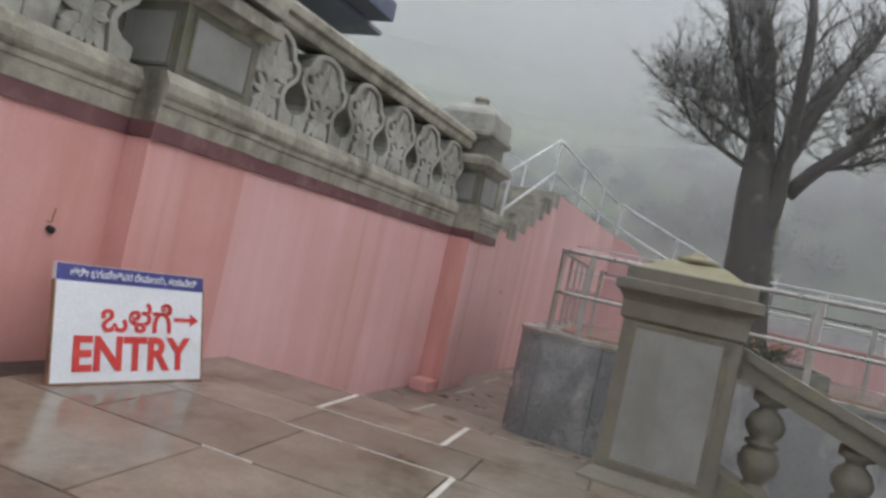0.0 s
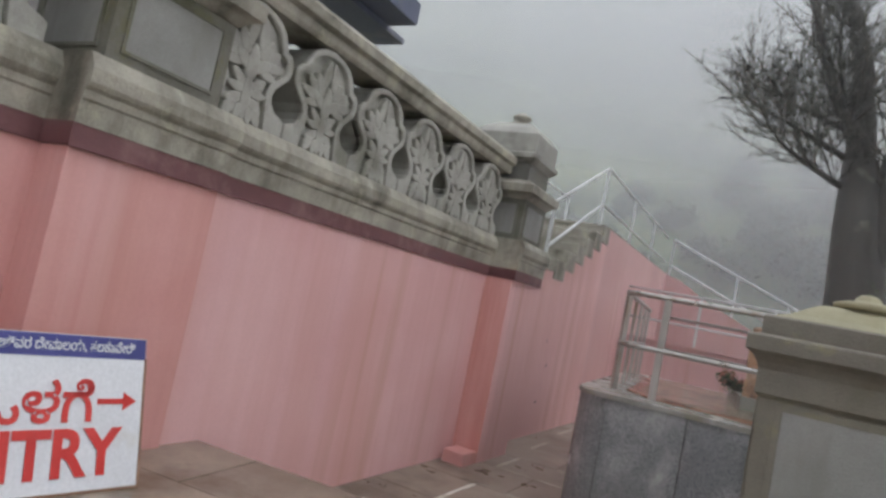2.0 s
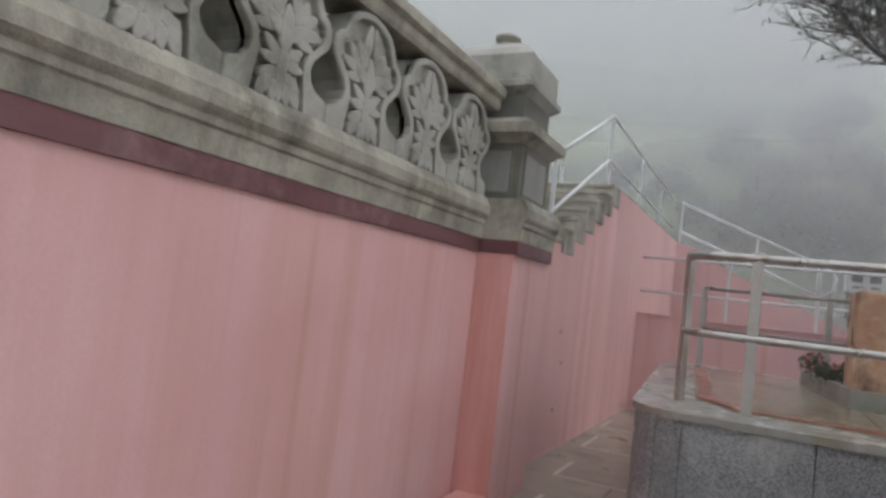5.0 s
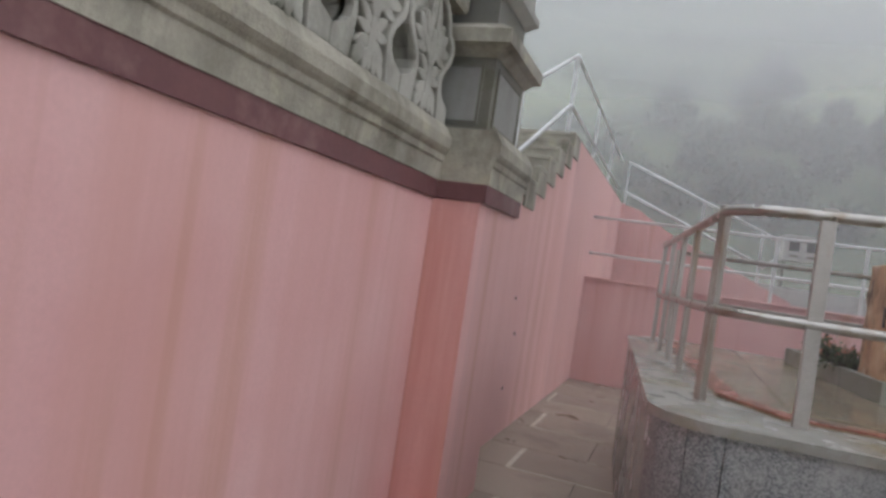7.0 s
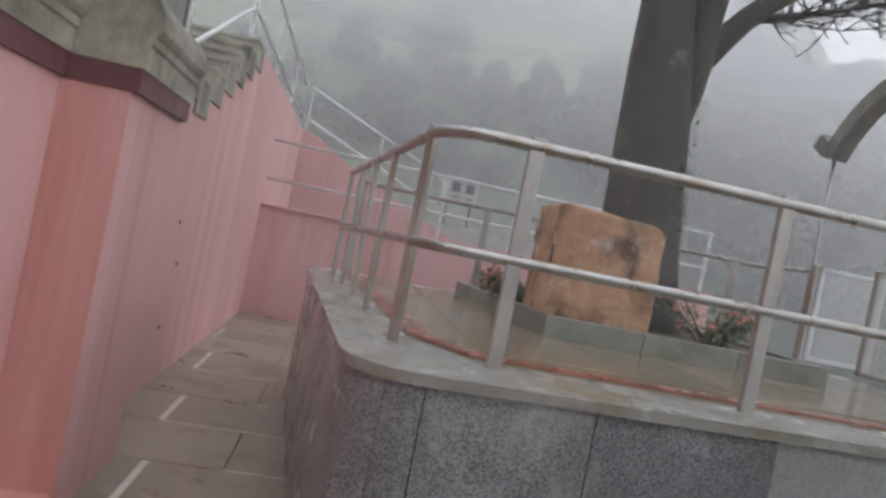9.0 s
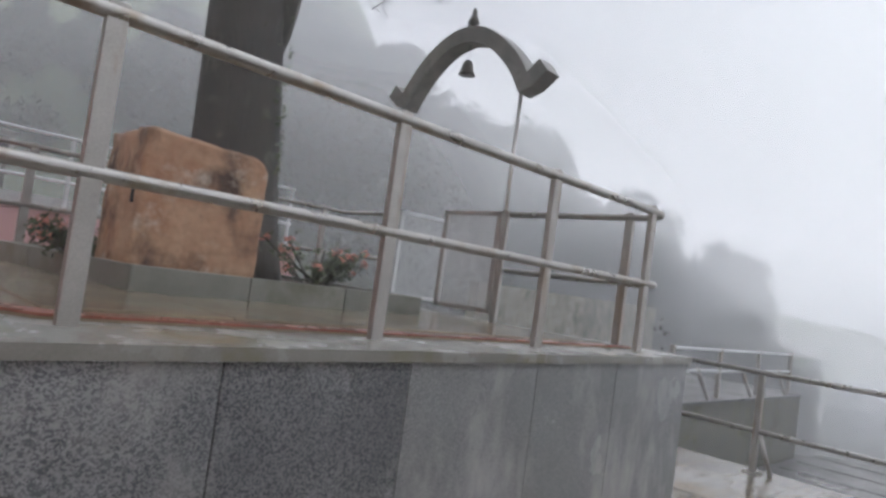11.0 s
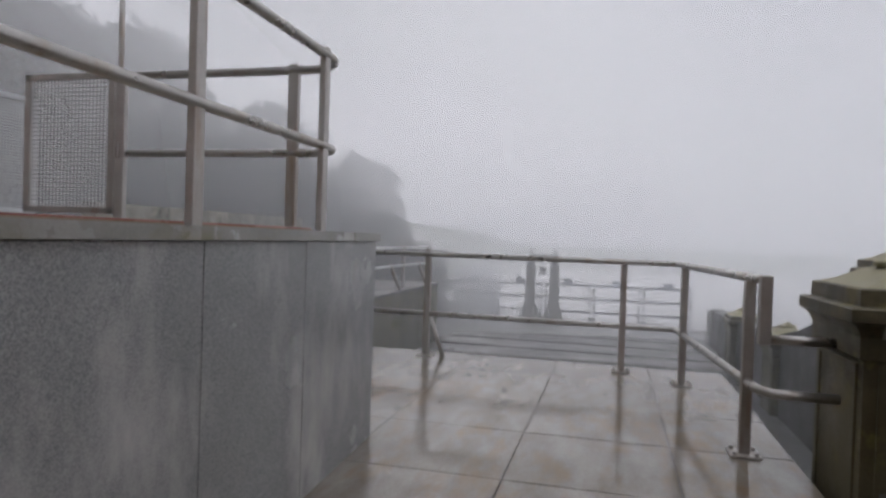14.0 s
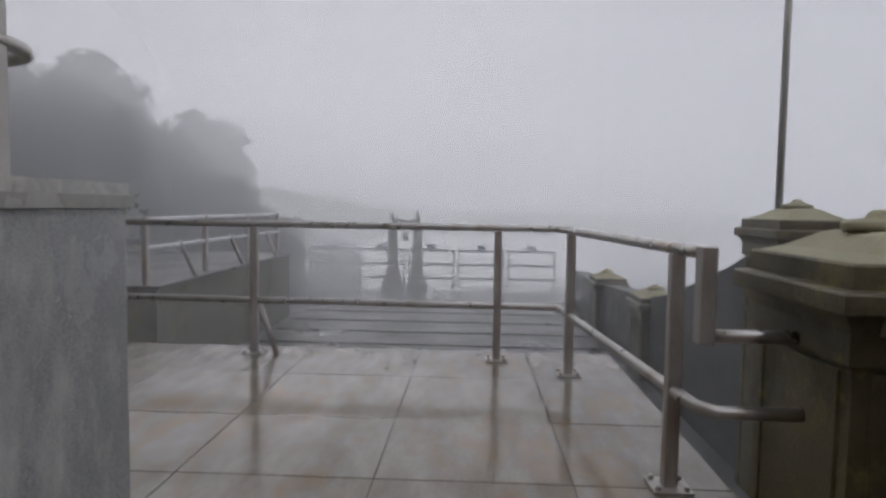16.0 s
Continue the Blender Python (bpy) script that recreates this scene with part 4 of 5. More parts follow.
def bare_tree():
    rnd = random.Random(11)
    thing = empty("bare_tree", (0.40, 10.28, PLAT + 0.10), "dark wet leafless tree with many fine twigs", "tree")
    trunk, twigs, tufts = bmesh.new(), bmesh.new(), bmesh.new()

    def limb(bm, start, way, length, r0, r1, n, wander, up=0.0):
        pts, rad, p, d = [Vector(start)], [r0], Vector(start), Vector(way).normalized()
        for k in range(n):
            d = (d + Vector((rnd.uniform(-1, 1), rnd.uniform(-1, 1), rnd.uniform(-1, 1))) * wander + Vector((0, 0, up))).normalized()
            p = p + d * length / n
            pts.append(p.copy())
            rad.append(r0 + (r1 - r0) * (k + 1) / n)
        add_tube(bm, pts, rad, 10 if r0 > 0.1 else 6 if r0 > 0.025 else 4)
        return pts, d

    trunk_pts = [Vector((0.06, 0, -0.15)), Vector((0.03, 0, 0.25)), Vector((-0.03, 0, 0.9)), Vector((-0.06, 0.02, 1.5)), Vector((-0.12, 0, 2.2)), Vector((-0.20, 0, 3.0))]
    add_tube(trunk, trunk_pts, [0.44, 0.36, 0.32, 0.30, 0.27, 0.19], 18)
    mains = [((-0.20, 0, 2.9), (-0.08, 0.05, 1), 3.2, 0.175), ((-0.12, 0.03, 2.1), (0.22, 0.15, 1), 3.6, 0.15), ((0.04, -0.03, 1.65), (0.36, -0.05, 1), 3.5, 0.135),
             ((0.25, 0, 2.35), (0.70, 0.1, 1), 2.6, 0.11), ((-0.18, 0, 2.8), (-0.28, -0.25, 1), 2.4, 0.10), ((0.1, 0.1, 2.9), (0.10, 0.6, 1), 2.4, 0.10)]
    seeds = []
    for s, w, le, r in mains:
        pts, d = limb(trunk, s, w, le, r, 0.045, 11, 0.15, 0.06)
        seeds += [(q, d, 0.045 + 0.02 * (1 - i / 11)) for i, q in enumerate(pts) if i >= 3]
    for s, w, le in (((-0.30, -0.05, 2.65), (-1, -0.2, 0.28), 1.1), ((-0.30, 0, 3.0), (-1, -0.1, 0.50), 1.5), ((-0.3, 0, 3.3), (-0.9, 0.2, 0.7), 1.4), ((0.55, 0, 2.75), (1, 0.1, 0.12), 1.5),
                     ((0.7, 0, 3.0), (1, 0.0, 0.45), 1.7), ((0.8, 0, 3.3), (1, -0.3, 0.5), 1.6), ((-0.3, 0, 3.4), (-0.6, -0.4, 0.9), 1.3)):
        pts, d = limb(trunk, s, w, le, 0.045, 0.012, 7, 0.16, 0.04)
        seeds += [(q, d, 0.014) for q in pts[1:]] * 2
    for q, d, r in seeds:
        for _ in range(3):
            out = Vector((rnd.uniform(-1, 1), rnd.uniform(-1, 1), rnd.uniform(-0.25, 1.0)))
            pts, dd = limb(twigs, q, out + d * 0.5, rnd.uniform(0.4, 1.1), min(r * 0.5, 0.016), 0.005, 5, 0.22, 0.05)
            for t in pts[1:]:
                for _ in range(2):
                    o2 = dd + Vector((rnd.uniform(-1, 1), rnd.uniform(-1, 1), rnd.uniform(-0.4, 1)))
                    p2, _d = limb(twigs, t, o2, rnd.uniform(0.12, 0.36), 0.006, 0.003, 3, 0.3, 0.05)
                    if rnd.random() < 0.6:
                        e = p2[-1]
                        for _ in range(4):
                            c = e + Vector((rnd.uniform(-1, 1), rnd.uniform(-1, 1), rnd.uniform(-1, 1))) * 0.035
                            u = Vector((rnd.uniform(-1, 1), rnd.uniform(-1, 1), rnd.uniform(-1, 1))).normalized() * 0.02
                            v = u.orthogonal().normalized() * 0.009
                            tufts.faces.new([tufts.verts.new(x) for x in (c - u, c + v, c + u, c - v)])
    ivy = bmesh.new()
    for _ in range(420):
        a, h = rnd.gauss(-0.5, 0.55), abs(rnd.gauss(0, 1.0))
        if h > 2.3:
            continue
        r_ = 0.325 + 0.08 * max(0.0, 0.4 - h)
        c = Vector((0.02 - 0.05 * h + r_ * math.cos(a), r_ * math.sin(a), h))
        u = Vector((rnd.uniform(-1, 1), rnd.uniform(-1, 1), rnd.uniform(-1, 1))).normalized() * rnd.uniform(0.015, 0.032)
        v = u.orthogonal().normalized() * u.length * 0.7
        ivy.faces.new([ivy.verts.new(q) for q in (c - u, c + v, c + u, c - v)])
    tagged(part("ivy", ivy, LEAF, thing, "sparse ivy on the trunk"), kind="stuff")
    me = bpy.data.meshes
    for nm, bm, mt, lb in (("trunk", trunk, BARK, ""), ("twig_crown", twigs, TWIG, "dense bare twigs"), ("leaf_tuft", tufts, TWIG, "small withered leaf tufts")):
        mesh = me.new(nm)
        bm.to_mesh(mesh)
        bm.free()
        mesh.materials.append(mt)
        if nm != "leaf_tuft":
            for poly in mesh.polygons:
                poly.use_smooth = True
        ob = new(nm, mesh)
        ob.parent = thing
        if nm != "trunk":
            tagged(ob, lb, kind="stuff")
    return thing


bare_tree()


def flower_bush(x, y, size, seed, label):
    rnd = random.Random(seed)
    thing = empty("flowering_bush", (x, y, PLAT + 0.12), label, "bush", "flowering bushes in the tree bed")
    stems, leaves, petals = bmesh.new(), bmesh.new(), bmesh.new()

    def flake(bm, c, s):
        u = Vector((rnd.uniform(-1, 1), rnd.uniform(-1, 1), rnd.uniform(-1, 1))).normalized() * s
        v = u.orthogonal().normalized() * s * 0.55
        bm.faces.new([bm.verts.new(p) for p in (c - u, c + v, c + u, c - v)])
    for _ in range(26):
        top = Vector((rnd.uniform(-1, 1) * size, rnd.uniform(-0.4, 0.4) * size, rnd.uniform(0.25, 0.75) * size))
        add_tube(stems, [(rnd.uniform(-0.3, 0.3) * size, 0, 0), top * 0.6, top], 0.006, 4)
        for _ in range(26):
            flake(leaves, top * rnd.uniform(0.55, 1.05) + Vector((rnd.uniform(-1, 1), rnd.uniform(-1, 1), rnd.uniform(-1, 1))) * 0.06, rnd.uniform(0.014, 0.028))
        if rnd.random() < 0.75:
            for _ in range(9):
                flake(petals, top + Vector((rnd.uniform(-1, 1), rnd.uniform(-1, 1), rnd.uniform(-0.5, 1))) * 0.03, 0.022)
    for nm, bm, mt in (("stem", stems, TWIG), ("foliage", leaves, LEAF), ("blossom", petals, PETAL)):
        tagged(part(nm, bm, mt, thing), kind="stuff")
    return thing


flower_bush(0.72, 9.52, 0.42, 1, "green bush with coral red flowers beside the trunk")
flower_bush(-0.62, 10.1, 0.30, 2, "small bush with red flowers behind the boulder")

# ---- gate and bell arch ----
gate = empty("steel_gate", (2.5, 9.7, PLAT), "steel gate of two wire mesh leaves, one standing open", "gate")
GY0, GY1 = 9.43, 10.14
bm = bmesh.new()
for y0_, y1_, z0_, z1_ in ((GY0, GY0 + 0.045, 1.29, 2.20), (GY1 - 0.045, GY1, 1.29, 2.20), (GY0, GY1, 2.16, 2.20), (GY0, GY1, 1.29, 1.33)):
    add_box(bm, 2.485, 2.515, y0_, y1_, z0_, z1_, 0.003)
gf = part("gate_frame", bm, STEEL_DULL, gate)
gf.matrix_world = Matrix.Identity(4)
bm = bmesh.new()
for k in range(30):
    z = 1.34 + 0.82 * k / 29
    add_box(bm, 2.497, 2.503, GY0 + 0.045, GY1 - 0.045, z, z + 0.007)
for k in range(23):
    y = GY0 + 0.05 + (GY1 - GY0 - 0.1) * k / 22
    add_box(bm, 2.4965, 2.5035, y, y + 0.006, 1.33, 2.16)
part("wire_mesh", bm, GALV, gate).matrix_world = Matrix.Identity(4)
for y in (9.385, 10.88):
    flat_post(gate, 2.5, y, PLAT - 0.004, 2.21, 90)
leaf_pose = pose(2.53, 10.84, 0, 0, 0, -95)
bm = bmesh.new()
for y0_, y1_, z0_, z1_ in ((0.0, 0.045, 1.29, 2.20), (0.62, 0.665, 1.29, 2.20), (0.0, 0.665, 2.16, 2.20), (0.0, 0.665, 1.29, 1.33)):
    add_box(bm, -0.015, 0.015, y0_, y1_, z0_, z1_, 0.003)
part("gate_frame", bm, GALV, gate, "pale frame of the gate leaf that stands open").matrix_world = leaf_pose
bm = bmesh.new()
for k in range(38):
    add_box(bm, -0.003, 0.003, 0.045, 0.62, 1.34 + 0.82 * k / 37, 1.347 + 0.82 * k / 37)
for k in range(24):
    add_box(bm, -0.002, 0.002, 0.05 + 0.565 * k / 23, 0.054 + 0.565 * k / 23, 1.33, 2.16)
part("wire_mesh", bm, GALV, gate).matrix_world = leaf_pose
hinge = part("latch", box(2.47, 2.53, 9.385, 9.41, 1.65, 1.75, 0.004), STEEL, gate)
hinge.matrix_world = Matrix.Identity(4)

arch = empty("bell_arch", (2.5, 10.05, PLAT), "grey metal arch on thin poles with a hanging bell", "arch")
for y in (9.40, 10.93):
    part("pole", tube([(2.5, y, PLAT), (2.5, y, 3.28)], 0.017, 10), STEEL_DULL, arch, smooth=True).matrix_world = Matrix.Identity(4)
line = []
for k in range(41):
    u = -1 + 2 * k / 40
    z = 3.30 + 0.60 * math.cos(min(abs(u) / 0.80, 1.0) * math.pi / 2) ** 0.75 + (0.16 * ((abs(u) - 0.80) / 0.2) if abs(u) > 0.80 else 0)
    line.append((10.12 + u * 1.0, z))
bm = bmesh.new()
rows = []
for k, (y, z) in enumerate(line):
    a, b = line[max(k - 1, 0)], line[min(k + 1, 40)]
    d = Vector((b[0] - a[0], b[1] - a[1])).normalized()
    nx, nz = -d.y * 0.075, d.x * 0.075
    if nz < 0:
        nx, nz = -nx, -nz
    rows.append([bm.verts.new((2.5 + sx, y + s * nx, z + s * nz)) for sx, s in ((-0.09, -1), (0.09, -1), (0.09, 1), (-0.09, 1))])
for r, s in zip(rows, rows[1:]):
    for k in range(4):
        bm.faces.new((r[k], r[(k + 1) % 4], s[(k + 1) % 4], s[k]))
bm.faces.new(rows[0])
bm.faces.new(rows[-1][::-1])
part("arch_beam", bm, ARCHM, arch, smooth=False).matrix_world = Matrix.Identity(4)
part("finial", lathe([(0.05, 0), (0.065, 0.03), (0.03, 0.06), (0.06, 0.11), (0.045, 0.16), (0.02, 0.19), (0.03, 0.22), (0.0, 0.28)], 14), BRASS, arch, smooth=True).matrix_world = pose(2.5, 10.12, 3.93)
bell = part("bell", lathe([(0.085, 0), (0.07, 0.02), (0.055, 0.07), (0.05, 0.11), (0.03, 0.14), (0.0, 0.145)], 18), BRASS, arch, "small dark bell", smooth=True)
bell.matrix_world = pose(2.5, 10.12, 3.53)
part("chain", tube([(2.5, 10.12, 3.67), (2.5, 10.12, 3.84)], 0.006, 6), BRASS, arch).matrix_world = Matrix.Identity(4)

# ---- the yard below the terrace ----
yard = setting(part("yard", box(5.5, 60, -30, 14, -1.9, -1.45), GROUND), "wet dark yard below the terrace", "yard")
for k in range(6):
    part("broad_step", box(11.2 + k * 1.15, 19.5, 3.9, 10.4, -1.5, -1.42 + (k + 1) * 0.014, 0.006), GROUND, yard)
    part("nosing", box(11.2 + k * 1.15, 11.26 + k * 1.15, 3.9, 10.4, -1.42 + (k + 1) * 0.014, -1.414 + (k + 1) * 0.014), GROUND, yard)


def barricade(y0, y1, x):
    thing = empty("barricade", (x, (y0 + y1) / 2, -1.2), "blue-grey painted steel queue barricade with three bars", "barricade", "row of queue barricades")
    for y in (y0, y1 - 0.06):
        part("post", box(-0.03, 0.03, y - (y0 + y1) / 2, y - (y0 + y1) / 2 + 0.06, -0.02, 1.12), GALV, thing)
        part("foot", box(-0.25, 0.25, y - (y0 + y1) / 2 - 0.01, y - (y0 + y1) / 2 + 0.07, -0.02, 0.04), DARK, thing)
    hw = (y1 - y0) / 2
    for z in (0.18, 0.60, 1.02):
        part("bar", box(-0.02, 0.02, -hw + 0.06, hw - 0.06, z, z + 0.07), DARK_BAR, thing)
    part("sign_plate", box(-0.04, -0.02, -0.14, 0.14, 1.03, 1.24), BLUE_SHEET, thing)
    return thing


for k in range(5):
    barricade(3.92 + k * 1.5, 3.92 + k * 1.5 + 1.42, 20.0)
for y in (8.04, 8.78):
    thing = empty("stone_lamp_post", (19.8, y, -1.43), "dark tapering stone lamp post by the barricades", "post", "pair of stone posts")
    part("base", stacked([(0, 0), (0, 0.25), (0.08, 0.4), (0.14, 0.7)], 0.62, 0.62), STONE_DARK, thing)
    part("shaft", stacked([(0.0, 0.68), (0.02, 1.9), (0.04, 2.0)], 0.30, 0.30), STONE_DARK, thing)
    part("finial", lathe([(0.16, 2.0), (0.16, 2.06), (0.07, 2.12), (0.09, 2.2), (0.0, 2.42)], 12), STONE_DARK, thing)
beam = empty("bell_beam", (19.8, 8.41, 0.52), "dark beam with a hanging bell between two posts", "beam")
part("beam", box(-0.05, 0.05, -0.4, 0.4, 0.16, 0.26), STONE_DARK, beam)
part("bell", lathe([(0.13, -0.35), (0.1, -0.3), (0.08, -0.15), (0.0, -0.08)], 14), BRASS, beam)
part("chain", tube([(0, 0, -0.1), (0, 0, 0.2)], 0.015, 6), BRASS, beam)

gate_pier = empty("gate_pier", (20.0, 11.95, -1.45), "grey stone gate pier beside the barricades", "pier")
part("shaft", stacked([(0.0, 0), (0.0, 0.12), (0.05, 0.16), (0.05, 0.95)], 0.7, 0.66), STONE, gate_pier)
part("cap", stacked([(0.05, 0.95), (-0.03, 1.0), (-0.03, 1.06), (0.08, 1.12)], 0.7, 0.66), STONE, gate_pier)
heap = bmesh.new()
bmesh.ops.create_cube(heap, size=1.0)
bmesh.ops.subdivide_edges(heap, edges=heap.edges[:], cuts=9, use_grid_fill=True)
for v in heap.verts:
    c = v.co
    v.co = Vector((c.x * 1.6 * (1.1 - 0.3 * c.z), c.y * 1.2 * (1.1 - 0.3 * c.z), (c.z + 0.5) * 1.6)) + Vector((0, 0, 0.25 * noise.noise(c * 3) if c.z > 0.4 else 0))
sheeted = tagged(part("sheeted_stall", heap, BLUE_SHEET, smooth=True), "blue-grey sheeted stall behind the barricades", "stall")
sheeted.location = (23.0, 11.15, -1.5)

# a low roof beside the barricades, and a pale balustrade far across the yard
shed = empty("roofed_shelter", (19.8, 13.5, -1.55), "dark low-roofed shelter fading into fog", "shelter")
for px, py in ((-1.4, -1.5), (1.4, -1.5), (-1.4, 1.5), (1.4, 1.5)):
    part("pillar", box(px - 0.14, px + 0.14, py - 0.14, py + 0.14, 0, 2.5, 0.01), STONE_DARK, shed)
bm = bmesh.new()
eave = [bm.verts.new(p) for p in ((-1.9, -1.8, 2.35), (1.9, -1.8, 2.35), (1.9, 1.9, 2.35), (-1.9, 1.9, 2.35))]
ridge = [bm.verts.new(p) for p in ((0, 0.3, 3.35), (0, 0.9, 3.35))]
for f in ((eave[0], eave[1], ridge[0]), (eave[1], eave[2], ridge[1], ridge[0]), (eave[2], eave[3], ridge[1]), (eave[3], eave[0], ridge[0], ridge[1]), tuple(eave[::-1])):
    bm.faces.new(f)
part("roof", bm, STEP_STONE, shed, "dark hipped roof")
fence = empty("pale_balustrade", (24.0, 0.57, -1.45), "pale balustrade across the yard lost in fog", "balustrade")
part("rail", box(-0.1, 0.1, -1.15, 1.15, 0.95, 1.1), WHITEWASH, fence)
part("base", box(-0.12, 0.12, -1.15, 1.15, 0.0, 0.14), WHITEWASH, fence)
for k in range(7):
    part("baluster", stacked([(0.02, 0.13), (0.0, 0.35), (0.05, 0.6), (0.02, 0.96)], 0.17, 0.17), WHITEWASH, fence).location = (0, -1.02 + k * 0.34, 0)
hose = tagged(part("hose", tube([(2.78, 4.80, 1.085), (2.86, 4.78, 1.16), (2.98, 4.70, 1.19), (3.2, 4.55, 1.18), (3.5, 4.3, 1.1), (3.7, 4.1, 0.7), (3.75, 4.0, -1.6)], 0.022, 10), DARK, smooth=True), "black hose draped over the newel's lid", "hose")

# raised road on the hill side with its railing
road = setting(part("road", box(9.0, 15.5, 10.7, 17, -1.9, 0.0), STONE_DARK), "raised road edge behind the terrace", "road")
part("road_surface", box(8.98, 15.52, 10.66, 17, 0.0, 0.04), GROUND, road, "damp grey road surface")
part("road_bank", box(15.52, 18.6, 14.9, 17, -1.9, 0.04), STONE_DARK, road)
bm = bmesh.new()
prof = [(8.9, 0.03), (8.9, 1.65), (17.2, 1.65), (18.4, 1.15), (18.4, 0.03)]
a = [bm.verts.new((x, 15.4, z)) for x, z in prof]
b = [bm.verts.new((x, 15.7, z)) for x, z in prof]
bm.faces.new(a)
bm.faces.new(b[::-1])
for k in range(5):
    bm.faces.new((a[k], b[k], b[(k + 1) % 5], a[(k + 1) % 5]))
part("road_parapet", bm, STONE, road, "grey parapet with a sloping end")
board = empty("notice_board", (18.5, 18.4, 0.0), "small white notice board with red markings on a post", "notice board")
part("post", tube([(0, 0, -1.8), (0, 0, 2.9)], 0.04, 8), STEEL_DULL, board)
part("panel", box(-0.05, -0.02, -0.35, 0.35, 2.3, 2.9, 0.005), SIGN_WHITE, board)
part("marking", box(-0.056, -0.05, -0.25, 0.25, 2.5, 2.7), SIGN_RED, board, "red lettering too far to read")
rr = empty("road_railing", (14, 10.9, 0.04), "pale railing along the raised road", "railing")
for z in (0.95, 0.55):
    part("rail", tube([(9.1, 10.9, z), (15.3, 10.9, z)], 0.03, 8), GALV, rr).matrix_world = Matrix.Identity(4)
for k in range(4):
    flat_post(rr, 9.1 + k * 2.03, 10.9, 0.03, 1.0, 0, 0.09, 0.07, STEEL_DULL)
for k in range(3):
    part("brace", tube([(10.4 + k * 2.1, 10.75, 0.04), (10.15 + k * 2.1, 10.9, 0.6)], 0.04, 6), STEEL_DULL, rr).matrix_world = Matrix.Identity(4)
# dark sloping parapet that runs down to a second newel
bm = bmesh.new()
prof = [(6.3, -1.9), (6.3, 0.88), (6.7, 0.82), (7.4, 0.58), (9.3, 0.05), (10.3, -0.14), (14.5, -0.42), (18.5, -0.5), (18.5, -1.9)]
a = [bm.verts.new((x, 3.32, z)) for x, z in prof]
b = [bm.verts.new((x, 3.68, z)) for x, z in prof]
bm.faces.new(a)
bm.faces.new(b[::-1])
for k in range(len(prof)):
    bm.faces.new((a[k], b[k], b[(k + 1) % len(prof)], a[(k + 1) % len(prof)]))
setting(part("side_wall", bm, STEP_STONE), "dark mossy parapet sloping down beside the yard", "wall")
newel(10.7, 3.5, -1.65, 1.43, "dark granite newel part way down the parapet", STONE_DARK)
newel(14.4, 3.5, -1.65, 1.33, "dark granite newel at the far end of the parapet", STONE_DARK)
mast = empty("flag_mast", (8.86, 2.5, -1.45), "tall grey steel mast rising into the fog", "mast")
part("pole", tube([(0, 0, 0), (0, 0, 12)], [0.05, 0.035], 12), STEEL_DULL, mast, smooth=True)
part("base", stacked([(0, 0), (0, 0.3), (0.1, 0.35)], 0.5, 0.5), STONE_DARK, mast)
house = empty("kiosk", (0.9, 23.1, 2.95), "small white kiosk with two dark windows raised on posts", "kiosk")
house.scale = (0.8, 0.8, 0.8)
part("wall", box(-0.54, 0.54, 0, 1.0, 0.0, 0.74, 0.01), WHITEWASH, house)
for x in (-0.25, 0.25):
    w = part("window", box(x - 0.15, x + 0.15, -0.03, 0.02, 0.30, 0.62), DARK, house)
    part("sill", box(x - 0.12, x + 0.12, -0.035, 0.02, 0.10, 0.18), STONE_DARK, house)
part("roof", box(-0.60, 0.60, -0.08, 1.08, 0.74, 0.80), WHITEWASH, house)
for x in (-0.45, 0.45):
    part("leg", box(x - 0.05, x + 0.05, 0.4, 0.5, -4.3, 0.0), STONE_DARK, house)
banner = setting(part("far_wall", box(-0.4, 4.5, 22, 22.3, -1.0, 2.22), WHITEWASH), "pale painted wall behind the railings", "wall")

# ---- trees on the misty slopes ----


def leaf_quads(rnd, blobs, count, size, spread=1.2):
    """Crossed leaf sprays scattered through the shells of the given clumps (centre, radius)."""
    verts, faces = [], []
    for _ in range(count):
        c, r = rnd.choice(blobs)
        d = Vector((rnd.gauss(0, 1), rnd.gauss(0, 1), rnd.gauss(0, 0.8))).normalized() * r * min(1.0, abs(rnd.gauss(0.55, 0.3))) * spread
        p = c + d
        u = Vector((rnd.uniform(-1, 1), rnd.uniform(-1, 1), rnd.uniform(-1, 1))).normalized() * size * rnd.uniform(0.6, 1.3)
        v = u.orthogonal().normalized() * size * 0.7
        i = len(verts)
        verts += [p - u, p + v, p + u, p - v]
        faces.append((i, i + 1, i + 2, i + 3))
    me = bpy.data.meshes.new("crown")
    me.from_pydata([tuple(v) for v in verts], [], faces)
    me.materials.append(FAR_LEAF)
    return me


def leaf_cloud(seed, count, size):
    rnd = random.Random(seed)
    blobs = []
    for _ in range(32):
        a, h = rnd.uniform(0, math.tau), rnd.uniform(0, 1)
        reach = 2.4 * (1 - h ** 1.8) * rnd.uniform(0.2, 1.0) + 0.25
        blobs.append((Vector((reach * math.cos(a), reach * math.sin(a), 1.3 + 4.0 * h)), rnd.uniform(0.4, 1.05) * (1.1 - 0.4 * h)))
    return leaf_quads(rnd, blobs, count, size)


CROWNS = [leaf_cloud(s, 30000, 0.10) for s in (1, 2, 3)]
TRUNK = finish("trunk", tube([(0, 0, -1), (0.1, 0, 1.5), (0, 0.1, 4)], [0.28, 0.2, 0.1], 8), BARK, True)


